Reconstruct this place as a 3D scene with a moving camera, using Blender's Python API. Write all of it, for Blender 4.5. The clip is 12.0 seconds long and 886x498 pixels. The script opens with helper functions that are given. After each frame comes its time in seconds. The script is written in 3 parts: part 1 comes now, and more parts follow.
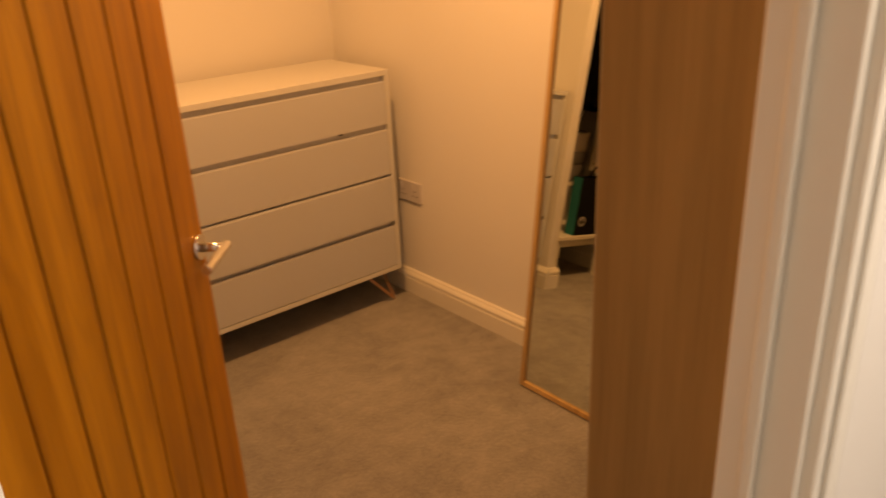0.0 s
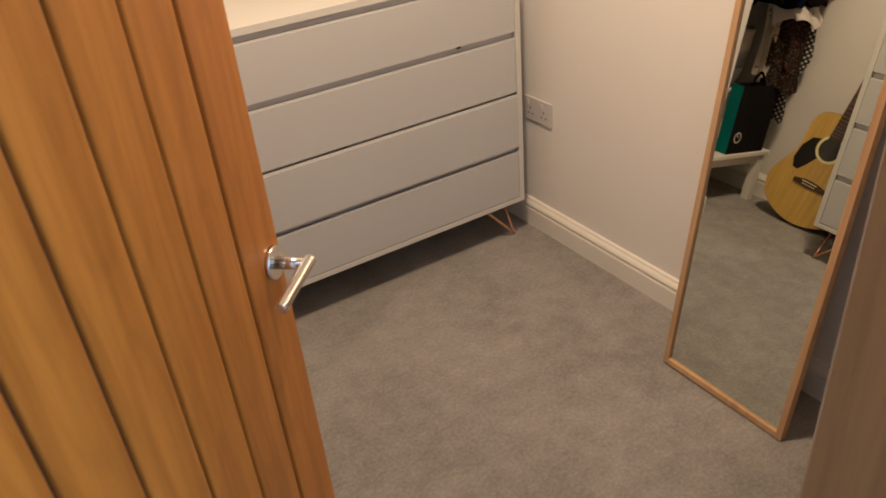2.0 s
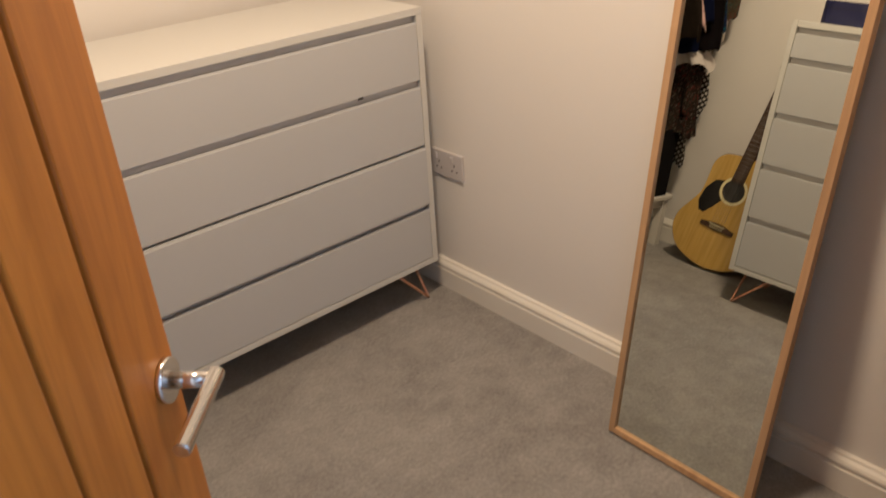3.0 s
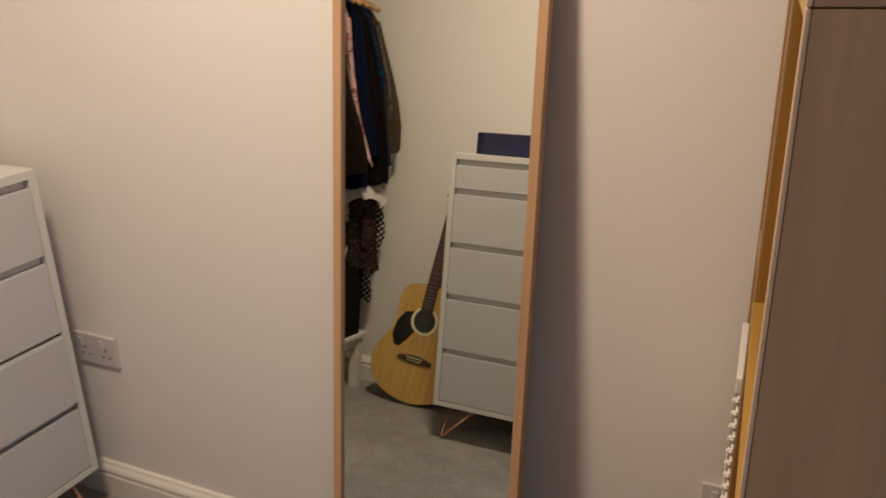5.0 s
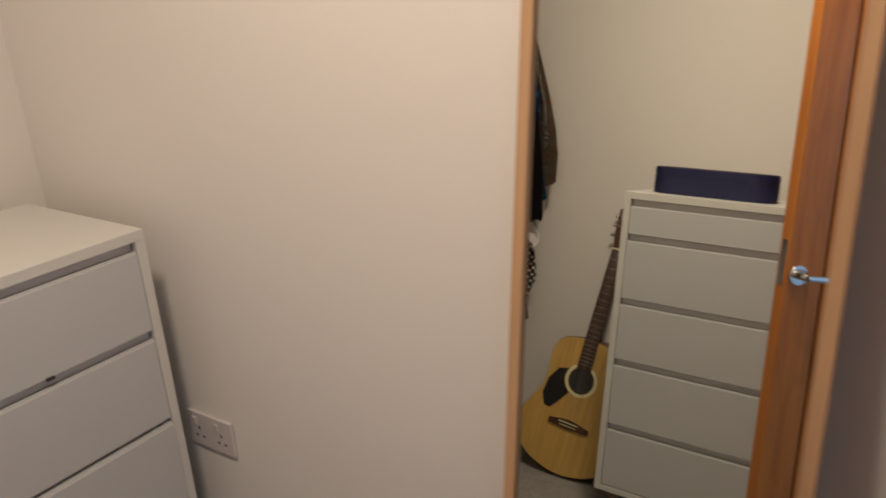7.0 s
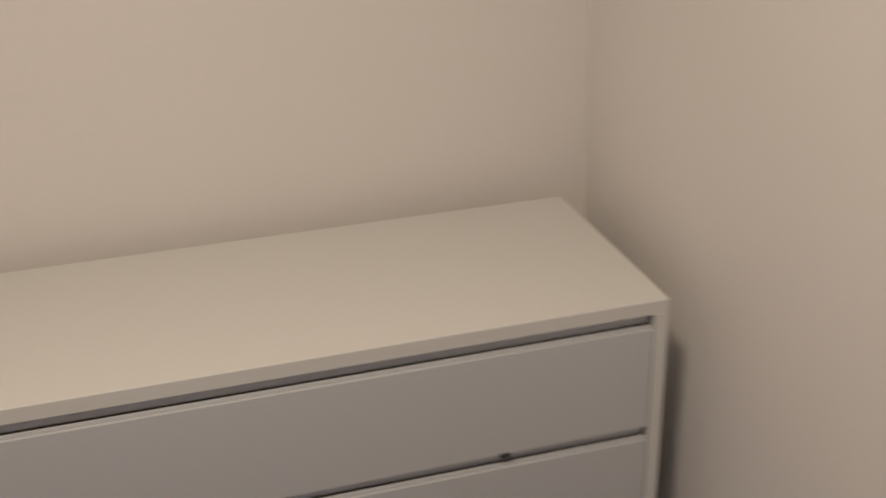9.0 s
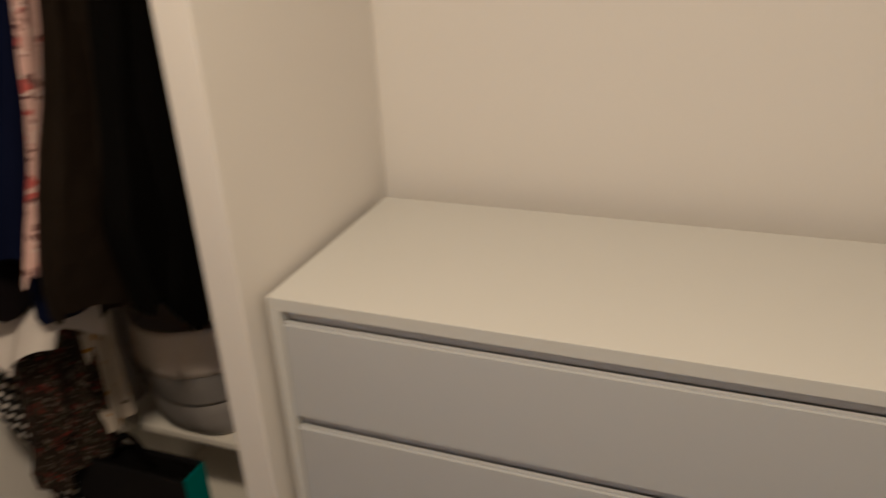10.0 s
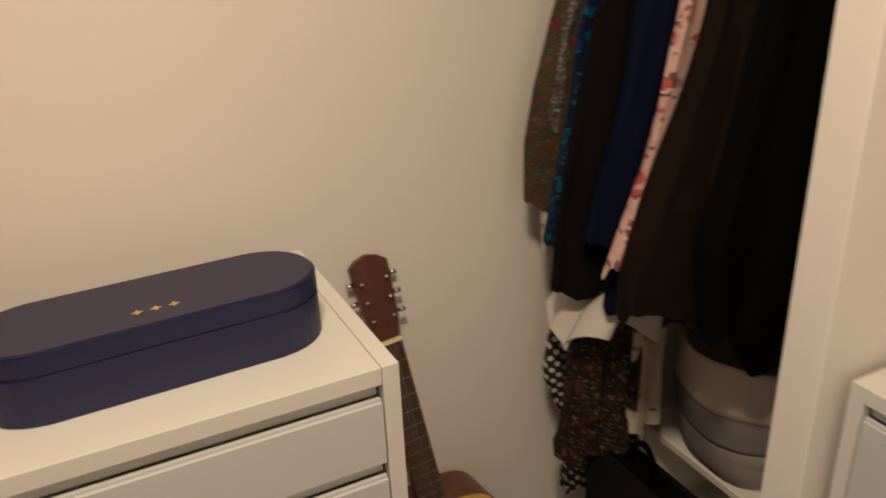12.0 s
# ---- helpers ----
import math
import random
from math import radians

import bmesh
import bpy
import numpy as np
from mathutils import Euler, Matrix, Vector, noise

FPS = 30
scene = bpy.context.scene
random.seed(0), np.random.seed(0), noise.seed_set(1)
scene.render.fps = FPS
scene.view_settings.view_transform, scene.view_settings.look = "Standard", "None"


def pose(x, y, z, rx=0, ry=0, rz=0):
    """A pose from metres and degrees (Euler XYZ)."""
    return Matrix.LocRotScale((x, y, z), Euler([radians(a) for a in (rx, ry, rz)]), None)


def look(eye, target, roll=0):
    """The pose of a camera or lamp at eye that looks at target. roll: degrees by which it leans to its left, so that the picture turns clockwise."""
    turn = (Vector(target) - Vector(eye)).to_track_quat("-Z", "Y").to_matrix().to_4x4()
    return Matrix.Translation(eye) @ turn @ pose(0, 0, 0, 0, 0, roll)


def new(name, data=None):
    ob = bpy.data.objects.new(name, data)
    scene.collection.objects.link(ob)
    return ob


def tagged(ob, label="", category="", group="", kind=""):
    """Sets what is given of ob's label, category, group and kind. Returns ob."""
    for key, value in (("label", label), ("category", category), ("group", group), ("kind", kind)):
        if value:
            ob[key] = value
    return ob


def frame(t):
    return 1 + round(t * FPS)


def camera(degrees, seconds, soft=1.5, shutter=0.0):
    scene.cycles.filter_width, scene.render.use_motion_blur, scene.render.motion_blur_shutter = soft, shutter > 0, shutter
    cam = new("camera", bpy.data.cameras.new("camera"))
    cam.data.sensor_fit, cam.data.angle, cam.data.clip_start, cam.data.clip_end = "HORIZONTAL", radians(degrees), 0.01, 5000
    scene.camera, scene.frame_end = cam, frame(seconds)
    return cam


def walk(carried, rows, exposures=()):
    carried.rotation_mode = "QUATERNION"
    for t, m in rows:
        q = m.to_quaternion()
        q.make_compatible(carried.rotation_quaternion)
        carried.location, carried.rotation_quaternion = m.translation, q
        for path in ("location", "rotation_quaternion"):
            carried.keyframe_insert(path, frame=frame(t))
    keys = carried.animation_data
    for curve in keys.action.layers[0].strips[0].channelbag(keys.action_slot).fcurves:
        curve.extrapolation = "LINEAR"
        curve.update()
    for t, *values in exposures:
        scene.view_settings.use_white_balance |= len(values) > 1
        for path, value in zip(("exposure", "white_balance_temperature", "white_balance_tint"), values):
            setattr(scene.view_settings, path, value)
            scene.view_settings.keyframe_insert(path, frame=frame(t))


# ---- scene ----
cam = camera(59.5, 12.0, soft=1.6, shutter=0.5)
PATH = [
    (0, (-2.035, -2.906, 1.483), (-0.844, -1.496, 0.713), -2.8),
    (0.5, (-1.986, -2.833, 1.556), (-1.015, -1.312, 0.694), -3.2),
    (1, (-1.919, -2.711, 1.553), (-1.049, -1.179, 0.607), -4.2),
    (1.5, (-1.828, -2.583, 1.538), (-1.006, -1.073, 0.516), -4.7),
    (2, (-1.761, -2.475, 1.525), (-0.9, -1.013, 0.465), -5.3),
    (2.5, (-1.728, -2.324, 1.454), (-0.72, -0.94, 0.421), -4.9),
    (3, (-1.692, -2.229, 1.436), (-0.551, -0.897, 0.476), -3.7),
    (3.5, (-1.627, -2.144, 1.384), (-0.355, -0.842, 0.555), -2.7),
    (3.7, (-1.528, -2.131, 1.429), (-0.21, -0.874, 0.602), -2.0),
    (5.3, (-1.411, -2.071, 1.425), (0.309, -1.325, 0.729), -1.6),
    (5.5, (-1.386, -2.056, 1.431), (0.319, -1.276, 0.735), -1.9),
    (6, (-1.264, -1.997, 1.427), (0.39, -1.106, 0.741), -2.6),
    (6.5, (-1.16, -1.949, 1.432), (0.424, -0.938, 0.747), -3.6),
    (6.7, (-1.121, -1.892, 1.428), (0.445, -0.856, 0.738), -3.7),
    (8.3, (-0.859, -1.433, 1.474), (0.213, 0.09, 0.747), -2.4),
    (8.5, (-0.767, -1.413, 1.494), (0.076, 0.222, 0.708), -2.9),
    (9, (-0.719, -1.334, 1.502), (-0.34, 0.446, 0.674), -3.7),
    (9.5, (-0.721, -1.291, 1.519), (-0.896, 0.521, 0.69), -3.7),
    (10, (-0.776, -1.322, 1.513), (-1.434, 0.371, 0.678), -3.0),
    (10.5, (-0.791, -1.349, 1.516), (-1.828, 0.152, 0.697), -3.7),
    (11, (-0.848, -1.367, 1.53), (-2.092, -0.027, 0.721), -4.2),
    (11.5, (-0.874, -1.36, 1.528), (-2.311, -0.215, 0.738), -4.1),
    (12, (-0.891, -1.254, 1.52), (-2.545, -0.456, 0.729), -2.4),
]
EXPOSURES = [(0, -0.12, 19000, 34), (0.5, 0.04, 18000, 31), (1.0, 0.18, 9600, 20), (1.5, 0.26, 6800, 14), (2.0, 0.33, 5530, 10), (2.5, 0.35, 5350, 9),
             (3.5, 0.22, 5150, 8), (5.3, 0.02, 4960, 8), (6.7, -0.12, 4920, 8), (8.5, -0.42, 4670, 7), (9.5, -0.42, 4800, 6), (10.0, -0.32, 4950, 4), (10.5, -0.2, 5050, 6), (11.2, -0.12, 5100, 6), (12.0, -0.14, 5150, 6)]
walk(cam, [(t, look(eye, target, roll)) for t, eye, target, roll in PATH], EXPOSURES)

# ---------------------------------------------------------------- light
world = bpy.data.worlds.new("world")
scene.world = world
world.use_nodes = True
sky = world.node_tree.nodes.new("ShaderNodeTexSky")
sky.sky_type, sky.sun_disc = "NISHITA", False
sky.sun_elevation, sky.sun_rotation = radians(25), radians(200)
world.node_tree.links.new(sky.outputs[0], world.node_tree.nodes["Background"].inputs[0])
world.node_tree.nodes["Background"].inputs[1].default_value = 0.08

WARM = (1.0, 0.66, 0.36)


def lamp(name, place, size, watts, colour):
    data = bpy.data.lights.new(name, "AREA")
    data.shape, data.size, data.energy, data.color = "DISK", size, watts, colour
    ob = new(name, data)
    ob.matrix_world = pose(*place)
    return ob


lamp("ceiling_lamp_light", (-0.99, -1.29, 2.325), 0.22, 28.0, WARM)
# Added cool disk that stands in for daylight on the landing, not a known lamp.
lamp("landing_daylight_fill", (-1.0, -3.2, 2.325), 0.30, 33.0, (0.55, 0.76, 1.0))

# ---------------------------------------------------------------- materials


def material(name):
    m = bpy.data.materials.new(name)
    m.use_nodes = True
    return m, m.node_tree.nodes, m.node_tree.links, m.node_tree.nodes["Principled BSDF"]


def mixed(nodes, links, fac, a, b, mode="MIX"):
    mix = nodes.new("ShaderNodeMix")
    mix.data_type, mix.blend_type = "RGBA", mode
    for socket, value in ((mix.inputs[0], fac), (mix.inputs[6], a), (mix.inputs[7], b)):
        if isinstance(value, bpy.types.NodeSocket):
            links.new(value, socket)
        elif isinstance(value, tuple):
            socket.default_value = (*value, 1)
        else:
            socket.default_value = value
    return mix.outputs[2]


def noise_of(nodes, links, scale, detail=4, stretch=(1, 1, 1), rough=0.6):
    at, mapping = nodes.new("ShaderNodeTexCoord"), nodes.new("ShaderNodeMapping")
    mapping.inputs["Scale"].default_value = stretch
    tex = nodes.new("ShaderNodeTexNoise")
    tex.inputs["Scale"].default_value, tex.inputs["Detail"].default_value = scale, detail
    tex.inputs["Roughness"].default_value = rough
    links.new(at.outputs["Object"], mapping.inputs[0])
    links.new(mapping.outputs[0], tex.inputs["Vector"])
    return tex.outputs[0]


def ramped(nodes, links, source, stops):
    ramp = nodes.new("ShaderNodeValToRGB")
    while len(ramp.color_ramp.elements) < len(stops):
        ramp.color_ramp.elements.new(0.5)
    for element, (place, colour) in zip(ramp.color_ramp.elements, stops):
        element.position, element.color = place, (*colour, 1)
    links.new(source, ramp.inputs[0])
    return ramp.outputs[0]


def bumped(nodes, links, bsdf, source, strength, distance):
    bump = nodes.new("ShaderNodeBump")
    bump.inputs["Strength"].default_value, bump.inputs["Distance"].default_value = strength, distance
    links.new(source, bump.inputs["Height"])
    links.new(bump.outputs[0], bsdf.inputs["Normal"])


def scaled(c, k):
    return tuple(min(1.0, v * k) for v in c)


def painted(name, colour, rough=0.5, spread=0.05, grain=90, bump=0.08, big=1.6, sheen=0.0):
    """Paint, lacquer, plastic: two scales of slight variation and a fine relief."""
    m, nodes, links, bsdf = material(name)
    large = noise_of(nodes, links, big, 3)
    fine = noise_of(nodes, links, grain, 3)
    base = mixed(nodes, links, large, scaled(colour, 1 - spread), scaled(colour, 1 + spread * 0.6))
    links.new(mixed(nodes, links, fine, base, scaled(colour, 1 - spread * 0.5)), bsdf.inputs["Base Color"])
    bsdf.inputs["Roughness"].default_value = rough
    bumped(nodes, links, bsdf, fine, bump, 0.002)
    if sheen:
        bsdf.inputs["Sheen Weight"].default_value = sheen
    return m


def wooden(name, dark, light, along="z", rough=0.42, grain=1.0, figure=0.0):
    """Straight-grained wood with long streaks, pores and slow colour drift; figure adds arched growth rings. Every board is cut from another place."""
    m, nodes, links, bsdf = material(name)
    stretch = {"x": (0.05, 1, 1), "y": (1, 0.05, 1), "z": (1, 1, 0.05)}[along]
    info, at = nodes.new("ShaderNodeObjectInfo"), nodes.new("ShaderNodeTexCoord")
    spread, moved = nodes.new("ShaderNodeMath"), nodes.new("ShaderNodeVectorMath")
    spread.operation, spread.inputs[1].default_value = "MULTIPLY", 17.0
    links.new(info.outputs["Random"], spread.inputs[0])
    links.new(at.outputs["Object"], moved.inputs[0])
    links.new(spread.outputs[0], moved.inputs[1])

    def field(scale, detail, roughness, squeeze):
        mapping, tex = nodes.new("ShaderNodeMapping"), nodes.new("ShaderNodeTexNoise")
        mapping.inputs["Scale"].default_value = squeeze
        tex.inputs["Scale"].default_value, tex.inputs["Detail"].default_value, tex.inputs["Roughness"].default_value = scale, detail, roughness
        links.new(moved.outputs[0], mapping.inputs[0])
        links.new(mapping.outputs[0], tex.inputs["Vector"])
        return tex.outputs[0]

    streak, broad = field(34 * grain, 6, 0.65, stretch), field(7 * grain, 3, 0.5, stretch)
    pores = field(260 * grain, 2, 0.5, stretch)
    base = ramped(nodes, links, broad, ((0.3, dark), (0.7, light)))
    base = mixed(nodes, links, 0.5, base, ramped(nodes, links, streak, ((0.32, scaled(dark, 0.7)), (0.6, light))))
    if figure:
        rings = field(5.5, 2, 0.45, tuple(0.16 if v < 1 else 1 for v in stretch))
        turns, wave = nodes.new("ShaderNodeMath"), nodes.new("ShaderNodeMath")
        turns.operation, turns.inputs[1].default_value, wave.operation = "MULTIPLY", 95.0, "SINE"
        links.new(rings, turns.inputs[0])
        links.new(turns.outputs[0], wave.inputs[0])
        late = ramped(nodes, links, wave.outputs[0], ((0.35, (1.0, 1.0, 1.0)), (0.95, (1 - figure, 1 - 1.15 * figure, 1 - 1.3 * figure))))
        base = mixed(nodes, links, 1.0, base, late, "MULTIPLY")
    shift = ramped(nodes, links, info.outputs["Random"], ((0.0, (0.84, 0.84, 0.84)), (1.0, (1.0, 1.0, 1.0))))
    links.new(mixed(nodes, links, 1.0, base, shift, "MULTIPLY"), bsdf.inputs["Base Color"])
    bsdf.inputs["Roughness"].default_value = rough
    bumped(nodes, links, bsdf, pores, 0.12, 0.001)
    return m


def metal(name, colour, rough):
    m, nodes, links, bsdf = material(name)
    bsdf.inputs["Metallic"].default_value = 1.0
    bsdf.inputs["Base Color"].default_value = (*colour, 1)
    fine = noise_of(nodes, links, 300, 2)
    links.new(ramped(nodes, links, fine, ((0.3, (rough * 0.8,) * 3), (0.7, (rough * 1.3,) * 3))), bsdf.inputs["Roughness"])
    return m


def cloth(name, colour, weave=700, rough=0.9, spread=0.25):
    m, nodes, links, bsdf = material(name)
    large, fine = noise_of(nodes, links, 9, 4), noise_of(nodes, links, weave, 2)
    base = mixed(nodes, links, large, scaled(colour, 1 - spread), scaled(colour, 1 + spread))
    links.new(mixed(nodes, links, fine, base, scaled(colour, 0.8)), bsdf.inputs["Base Color"])
    bsdf.inputs["Roughness"].default_value = rough
    bsdf.inputs["Specular IOR Level"].default_value = 0.05
    bumped(nodes, links, bsdf, fine, 0.25, 0.002)
    return m


def printed(name, ground, blots, scale, cover=0.45, rough=0.85):
    """Printed cloth: round blots of several colours over a mottled ground."""
    m, nodes, links, bsdf = material(name)
    at = nodes.new("ShaderNodeTexCoord")
    warp = nodes.new("ShaderNodeTexNoise")
    warp.inputs["Scale"].default_value = scale * 0.7
    links.new(at.outputs["Object"], warp.inputs["Vector"])
    spot = nodes.new("ShaderNodeMix")
    spot.data_type = "VECTOR"
    spot.inputs[0].default_value = 0.06
    links.new(at.outputs["Object"], spot.inputs[4])
    links.new(warp.outputs[1], spot.inputs[5])
    base = mixed(nodes, links, noise_of(nodes, links, scale * 0.4, 4), scaled(ground, 0.6), scaled(ground, 1.35))
    for n, colour in enumerate(blots):
        vor = nodes.new("ShaderNodeTexVoronoi")
        vor.inputs["Scale"].default_value = scale * (1 + 0.37 * n)
        links.new(spot.outputs[1], vor.inputs["Vector"])
        edge = ramped(nodes, links, vor.outputs["Distance"], ((cover * 0.62, (1, 1, 1)), (cover * 0.78, (0, 0, 0))))
        pick = ramped(nodes, links, vor.outputs["Color"], ((0.42, (0, 0, 0)), (0.46, (1, 1, 1))))
        fac = mixed(nodes, links, 1.0, edge, pick, "MULTIPLY")
        base = mixed(nodes, links, fac, base, colour)
    links.new(base, bsdf.inputs["Base Color"])
    bsdf.inputs["Roughness"].default_value = rough
    bsdf.inputs["Specular IOR Level"].default_value = 0.15
    bumped(nodes, links, bsdf, noise_of(nodes, links, 600, 2), 0.2, 0.002)
    return m


def dotted(name, ground, dot, scale):
    m, nodes, links, bsdf = material(name)
    at, vor = nodes.new("ShaderNodeTexCoord"), nodes.new("ShaderNodeTexVoronoi")
    vor.inputs["Scale"].default_value, vor.inputs["Randomness"].default_value = scale, 0.0
    flat = nodes.new("ShaderNodeMapping")
    flat.inputs["Scale"].default_value, flat.inputs["Rotation"].default_value = (0, 1, 1), (radians(38), 0, 0)
    turn = nodes.new("ShaderNodeMapping")
    turn.inputs["Rotation"].default_value = (0, 0, radians(30))
    links.new(at.outputs["Object"], turn.inputs[0])
    links.new(turn.outputs[0], flat.inputs[0])
    links.new(flat.outputs[0], vor.inputs["Vector"])
    fac = ramped(nodes, links, vor.outputs["Distance"], ((0.27, (1, 1, 1)), (0.33, (0, 0, 0))))
    links.new(mixed(nodes, links, fac, ground, dot), bsdf.inputs["Base Color"])
    bsdf.inputs["Roughness"].default_value = 0.85
    return m


def carpeted(name):
    m, nodes, links, bsdf = material(name)
    tuft, fine = noise_of(nodes, links, 95, 6, rough=0.85), noise_of(nodes, links, 620, 2)
    patch, tread = noise_of(nodes, links, 14, 4), noise_of(nodes, links, 3.2, 3)
    base = ramped(nodes, links, tuft, ((0.38, (0.17, 0.16, 0.15)), (0.5, (0.34, 0.32, 0.305)), (0.62, (0.58, 0.56, 0.535))))
    base = mixed(nodes, links, 0.40, base, ramped(nodes, links, patch, ((0.38, (0.24, 0.225, 0.21)), (0.62, (0.48, 0.455, 0.43)))))
    base = mixed(nodes, links, 0.3, base, ramped(nodes, links, tread, ((0.42, (0.24, 0.225, 0.21)), (0.58, (0.45, 0.43, 0.405)))))
    links.new(base, bsdf.inputs["Base Color"])
    bsdf.inputs["Roughness"].default_value = 1.0
    bsdf.inputs["Sheen Weight"].default_value = 0.25
    bumped(nodes, links, bsdf, mixed(nodes, links, 0.4, tuft, fine), 1.0, 0.012)
    return m


def quilted(name, colour):
    """Dark padded cloth with diagonal stitch lines."""
    m, nodes, links, bsdf = material(name)
    at, mapping, brick = nodes.new("ShaderNodeTexCoord"), nodes.new("ShaderNodeMapping"), nodes.new("ShaderNodeTexVoronoi")
    mapping.inputs["Rotation"].default_value = (radians(45), 0, 0)
    brick.distance, brick.inputs["Scale"].default_value, brick.inputs["Randomness"].default_value = "CHEBYCHEV", 17, 0.0
    links.new(at.outputs["Object"], mapping.inputs[0])
    links.new(mapping.outputs[0], brick.inputs["Vector"])
    base = mixed(nodes, links, noise_of(nodes, links, 11, 4), scaled(colour, 0.7), scaled(colour, 1.3))
    links.new(base, bsdf.inputs["Base Color"])
    bsdf.inputs["Roughness"].default_value = 0.7
    bsdf.inputs["Specular IOR Level"].default_value = 0.05
    bump = nodes.new("ShaderNodeBump")
    bump.invert = True
    bump.inputs["Strength"].default_value, bump.inputs["Distance"].default_value = 0.5, 0.01
    links.new(brick.outputs["Distance"], bump.inputs["Height"])
    links.new(bump.outputs[0], bsdf.inputs["Normal"])
    return m


WALL = painted("wall_paint", (0.775, 0.75, 0.72), 0.75, 0.03, 160, 0.1)
CEILING = painted("ceiling_paint", (0.82, 0.81, 0.79), 0.8, 0.03)
TRIM = painted("trim_gloss", (0.80, 0.77, 0.71), 0.35, 0.03, 60, 0.05)
CARPET = carpeted("carpet_pile")
# White lacquer toned down to grey: the drawer fronts' shade is in the colour.
FRONT = painted("shaded_front_lacquer", (0.53, 0.54, 0.556), 0.36, 0.025, 120, 0.05)
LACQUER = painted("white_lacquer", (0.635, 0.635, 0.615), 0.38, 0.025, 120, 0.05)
RECESS = painted("lacquer_recess", (0.60, 0.595, 0.60), 0.55, 0.03)
OAK_DOOR = wooden("oak_door", (0.345, 0.105, 0.009), (0.53, 0.200, 0.025), "z", 0.42, 1.0, 0.075)
# Door oak coloured almost black, to paint in the shade of the board grooves.
GROOVE_SHADE = wooden("oak_groove_shade", (0.045, 0.014, 0.004), (0.07, 0.022, 0.006), "z", 0.6)
OAK_SHELF = wooden("oak_shelf", (0.30, 0.150, 0.016), (0.44, 0.235, 0.035), "z", 0.45)
OAK_FLAT = wooden("oak_shelf_flat", (0.36, 0.20, 0.024), (0.50, 0.30, 0.05), "x", 0.45)
OAK_GREY = wooden("oak_end", (0.36, 0.225, 0.100), (0.43, 0.272, 0.128), "z", 0.55)
OAK_EDGE = wooden("oak_edge", (0.46, 0.33, 0.20), (0.58, 0.44, 0.28), "z", 0.5)
FRAME_OAK = wooden("mirror_oak", (0.46, 0.27, 0.13), (0.62, 0.40, 0.215), "z", 0.5)
HANGER = wooden("hanger_wood", (0.42, 0.24, 0.085), (0.58, 0.36, 0.15), "y", 0.4)
CHROME = metal("satin_chrome", (0.74, 0.73, 0.72), 0.17)
COPPER = metal("copper_wire", (0.78, 0.44, 0.29), 0.28)
GOLD = metal("gold_leaf", (0.86, 0.62, 0.28), 0.3)
STEEL = metal("tuner_steel", (0.7, 0.7, 0.7), 0.2)
FRET = metal("fret_nickel", (0.42, 0.40, 0.36), 0.35)
GLASS, _n, _l, _b = material("mirror_silver")
_b.inputs["Metallic"].default_value, _b.inputs["Roughness"].default_value = 1.0, 0.0
_b.inputs["Base Color"].default_value = (0.80, 0.83, 0.78, 1)
PLASTIC = painted("white_plastic", (0.60, 0.57, 0.575), 0.35, 0.02)
HOLE = painted("socket_hole", (0.02, 0.02, 0.02), 0.8)
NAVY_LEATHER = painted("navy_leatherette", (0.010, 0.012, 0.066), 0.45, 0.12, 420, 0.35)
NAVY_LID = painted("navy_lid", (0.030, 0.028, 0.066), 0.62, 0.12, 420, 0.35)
SPRUCE = wooden("spruce_top", (0.58, 0.36, 0.070), (0.70, 0.46, 0.115), "z", 0.25, 2.0)
MAHOGANY = wooden("mahogany", (0.062, 0.019, 0.009), (0.12, 0.040, 0.018), "z", 0.3)
ROSEWOOD = wooden("rosewood", (0.040, 0.017, 0.007), (0.078, 0.036, 0.015), "z", 0.6, 2.0)
PICKGUARD = painted("black_pickguard", (0.012, 0.011, 0.011), 0.2)
BONE = painted("bone", (0.80, 0.74, 0.42), 0.4)
BLACK_CARD = cloth("black_bag", (0.013, 0.012, 0.013))
TEAL = cloth("teal_bag_side", (0.012, 0.20, 0.19), spread=0.1)
LOGO = painted("bag_mark", (0.62, 0.58, 0.55), 0.6)
WHITE_KNIT = cloth("white_knit", (0.66, 0.61, 0.57), 250, spread=0.08)
PALE_KNIT = cloth("pale_knit", (0.40, 0.385, 0.38), 250, spread=0.10)
GREY_KNIT = cloth("grey_knit", (0.25, 0.24, 0.24), 250, spread=0.12)
LATTICE = painted("white_lattice", (0.78, 0.75, 0.70), 0.5)
RUBBER = painted("dark_gap", (0.03, 0.03, 0.03), 0.8)

FLORAL_OLIVE = printed("olive_floral", (0.048, 0.034, 0.018), ((0.12, 0.015, 0.012), (0.024, 0.055, 0.043), (0.085, 0.070, 0.052)), 68, 0.52)
BLUE_PRINT = printed("blue_print", (0.006, 0.010, 0.040), ((0.006, 0.030, 0.13), (0.008, 0.10, 0.14)), 52, 0.5)
BROWN_BLACK = cloth("brown_black", (0.0072, 0.0055, 0.0065))
NAVY_CLOTH = cloth("navy_cloth", (0.005, 0.0075, 0.028))
PINK_PRINT = printed("pink_floral", (0.54, 0.36, 0.33), ((0.42, 0.10, 0.09), (0.60, 0.46, 0.43), (0.16, 0.08, 0.08)), 38, 0.55)
QUILT = quilted("black_quilt", (0.0105, 0.0072, 0.0048))
BLACK_CLOTH = cloth("black_cloth", (0.0022, 0.0020, 0.0020))
WHITE_COTTON = cloth("white_cotton", (0.60, 0.56, 0.54), 500, spread=0.06)
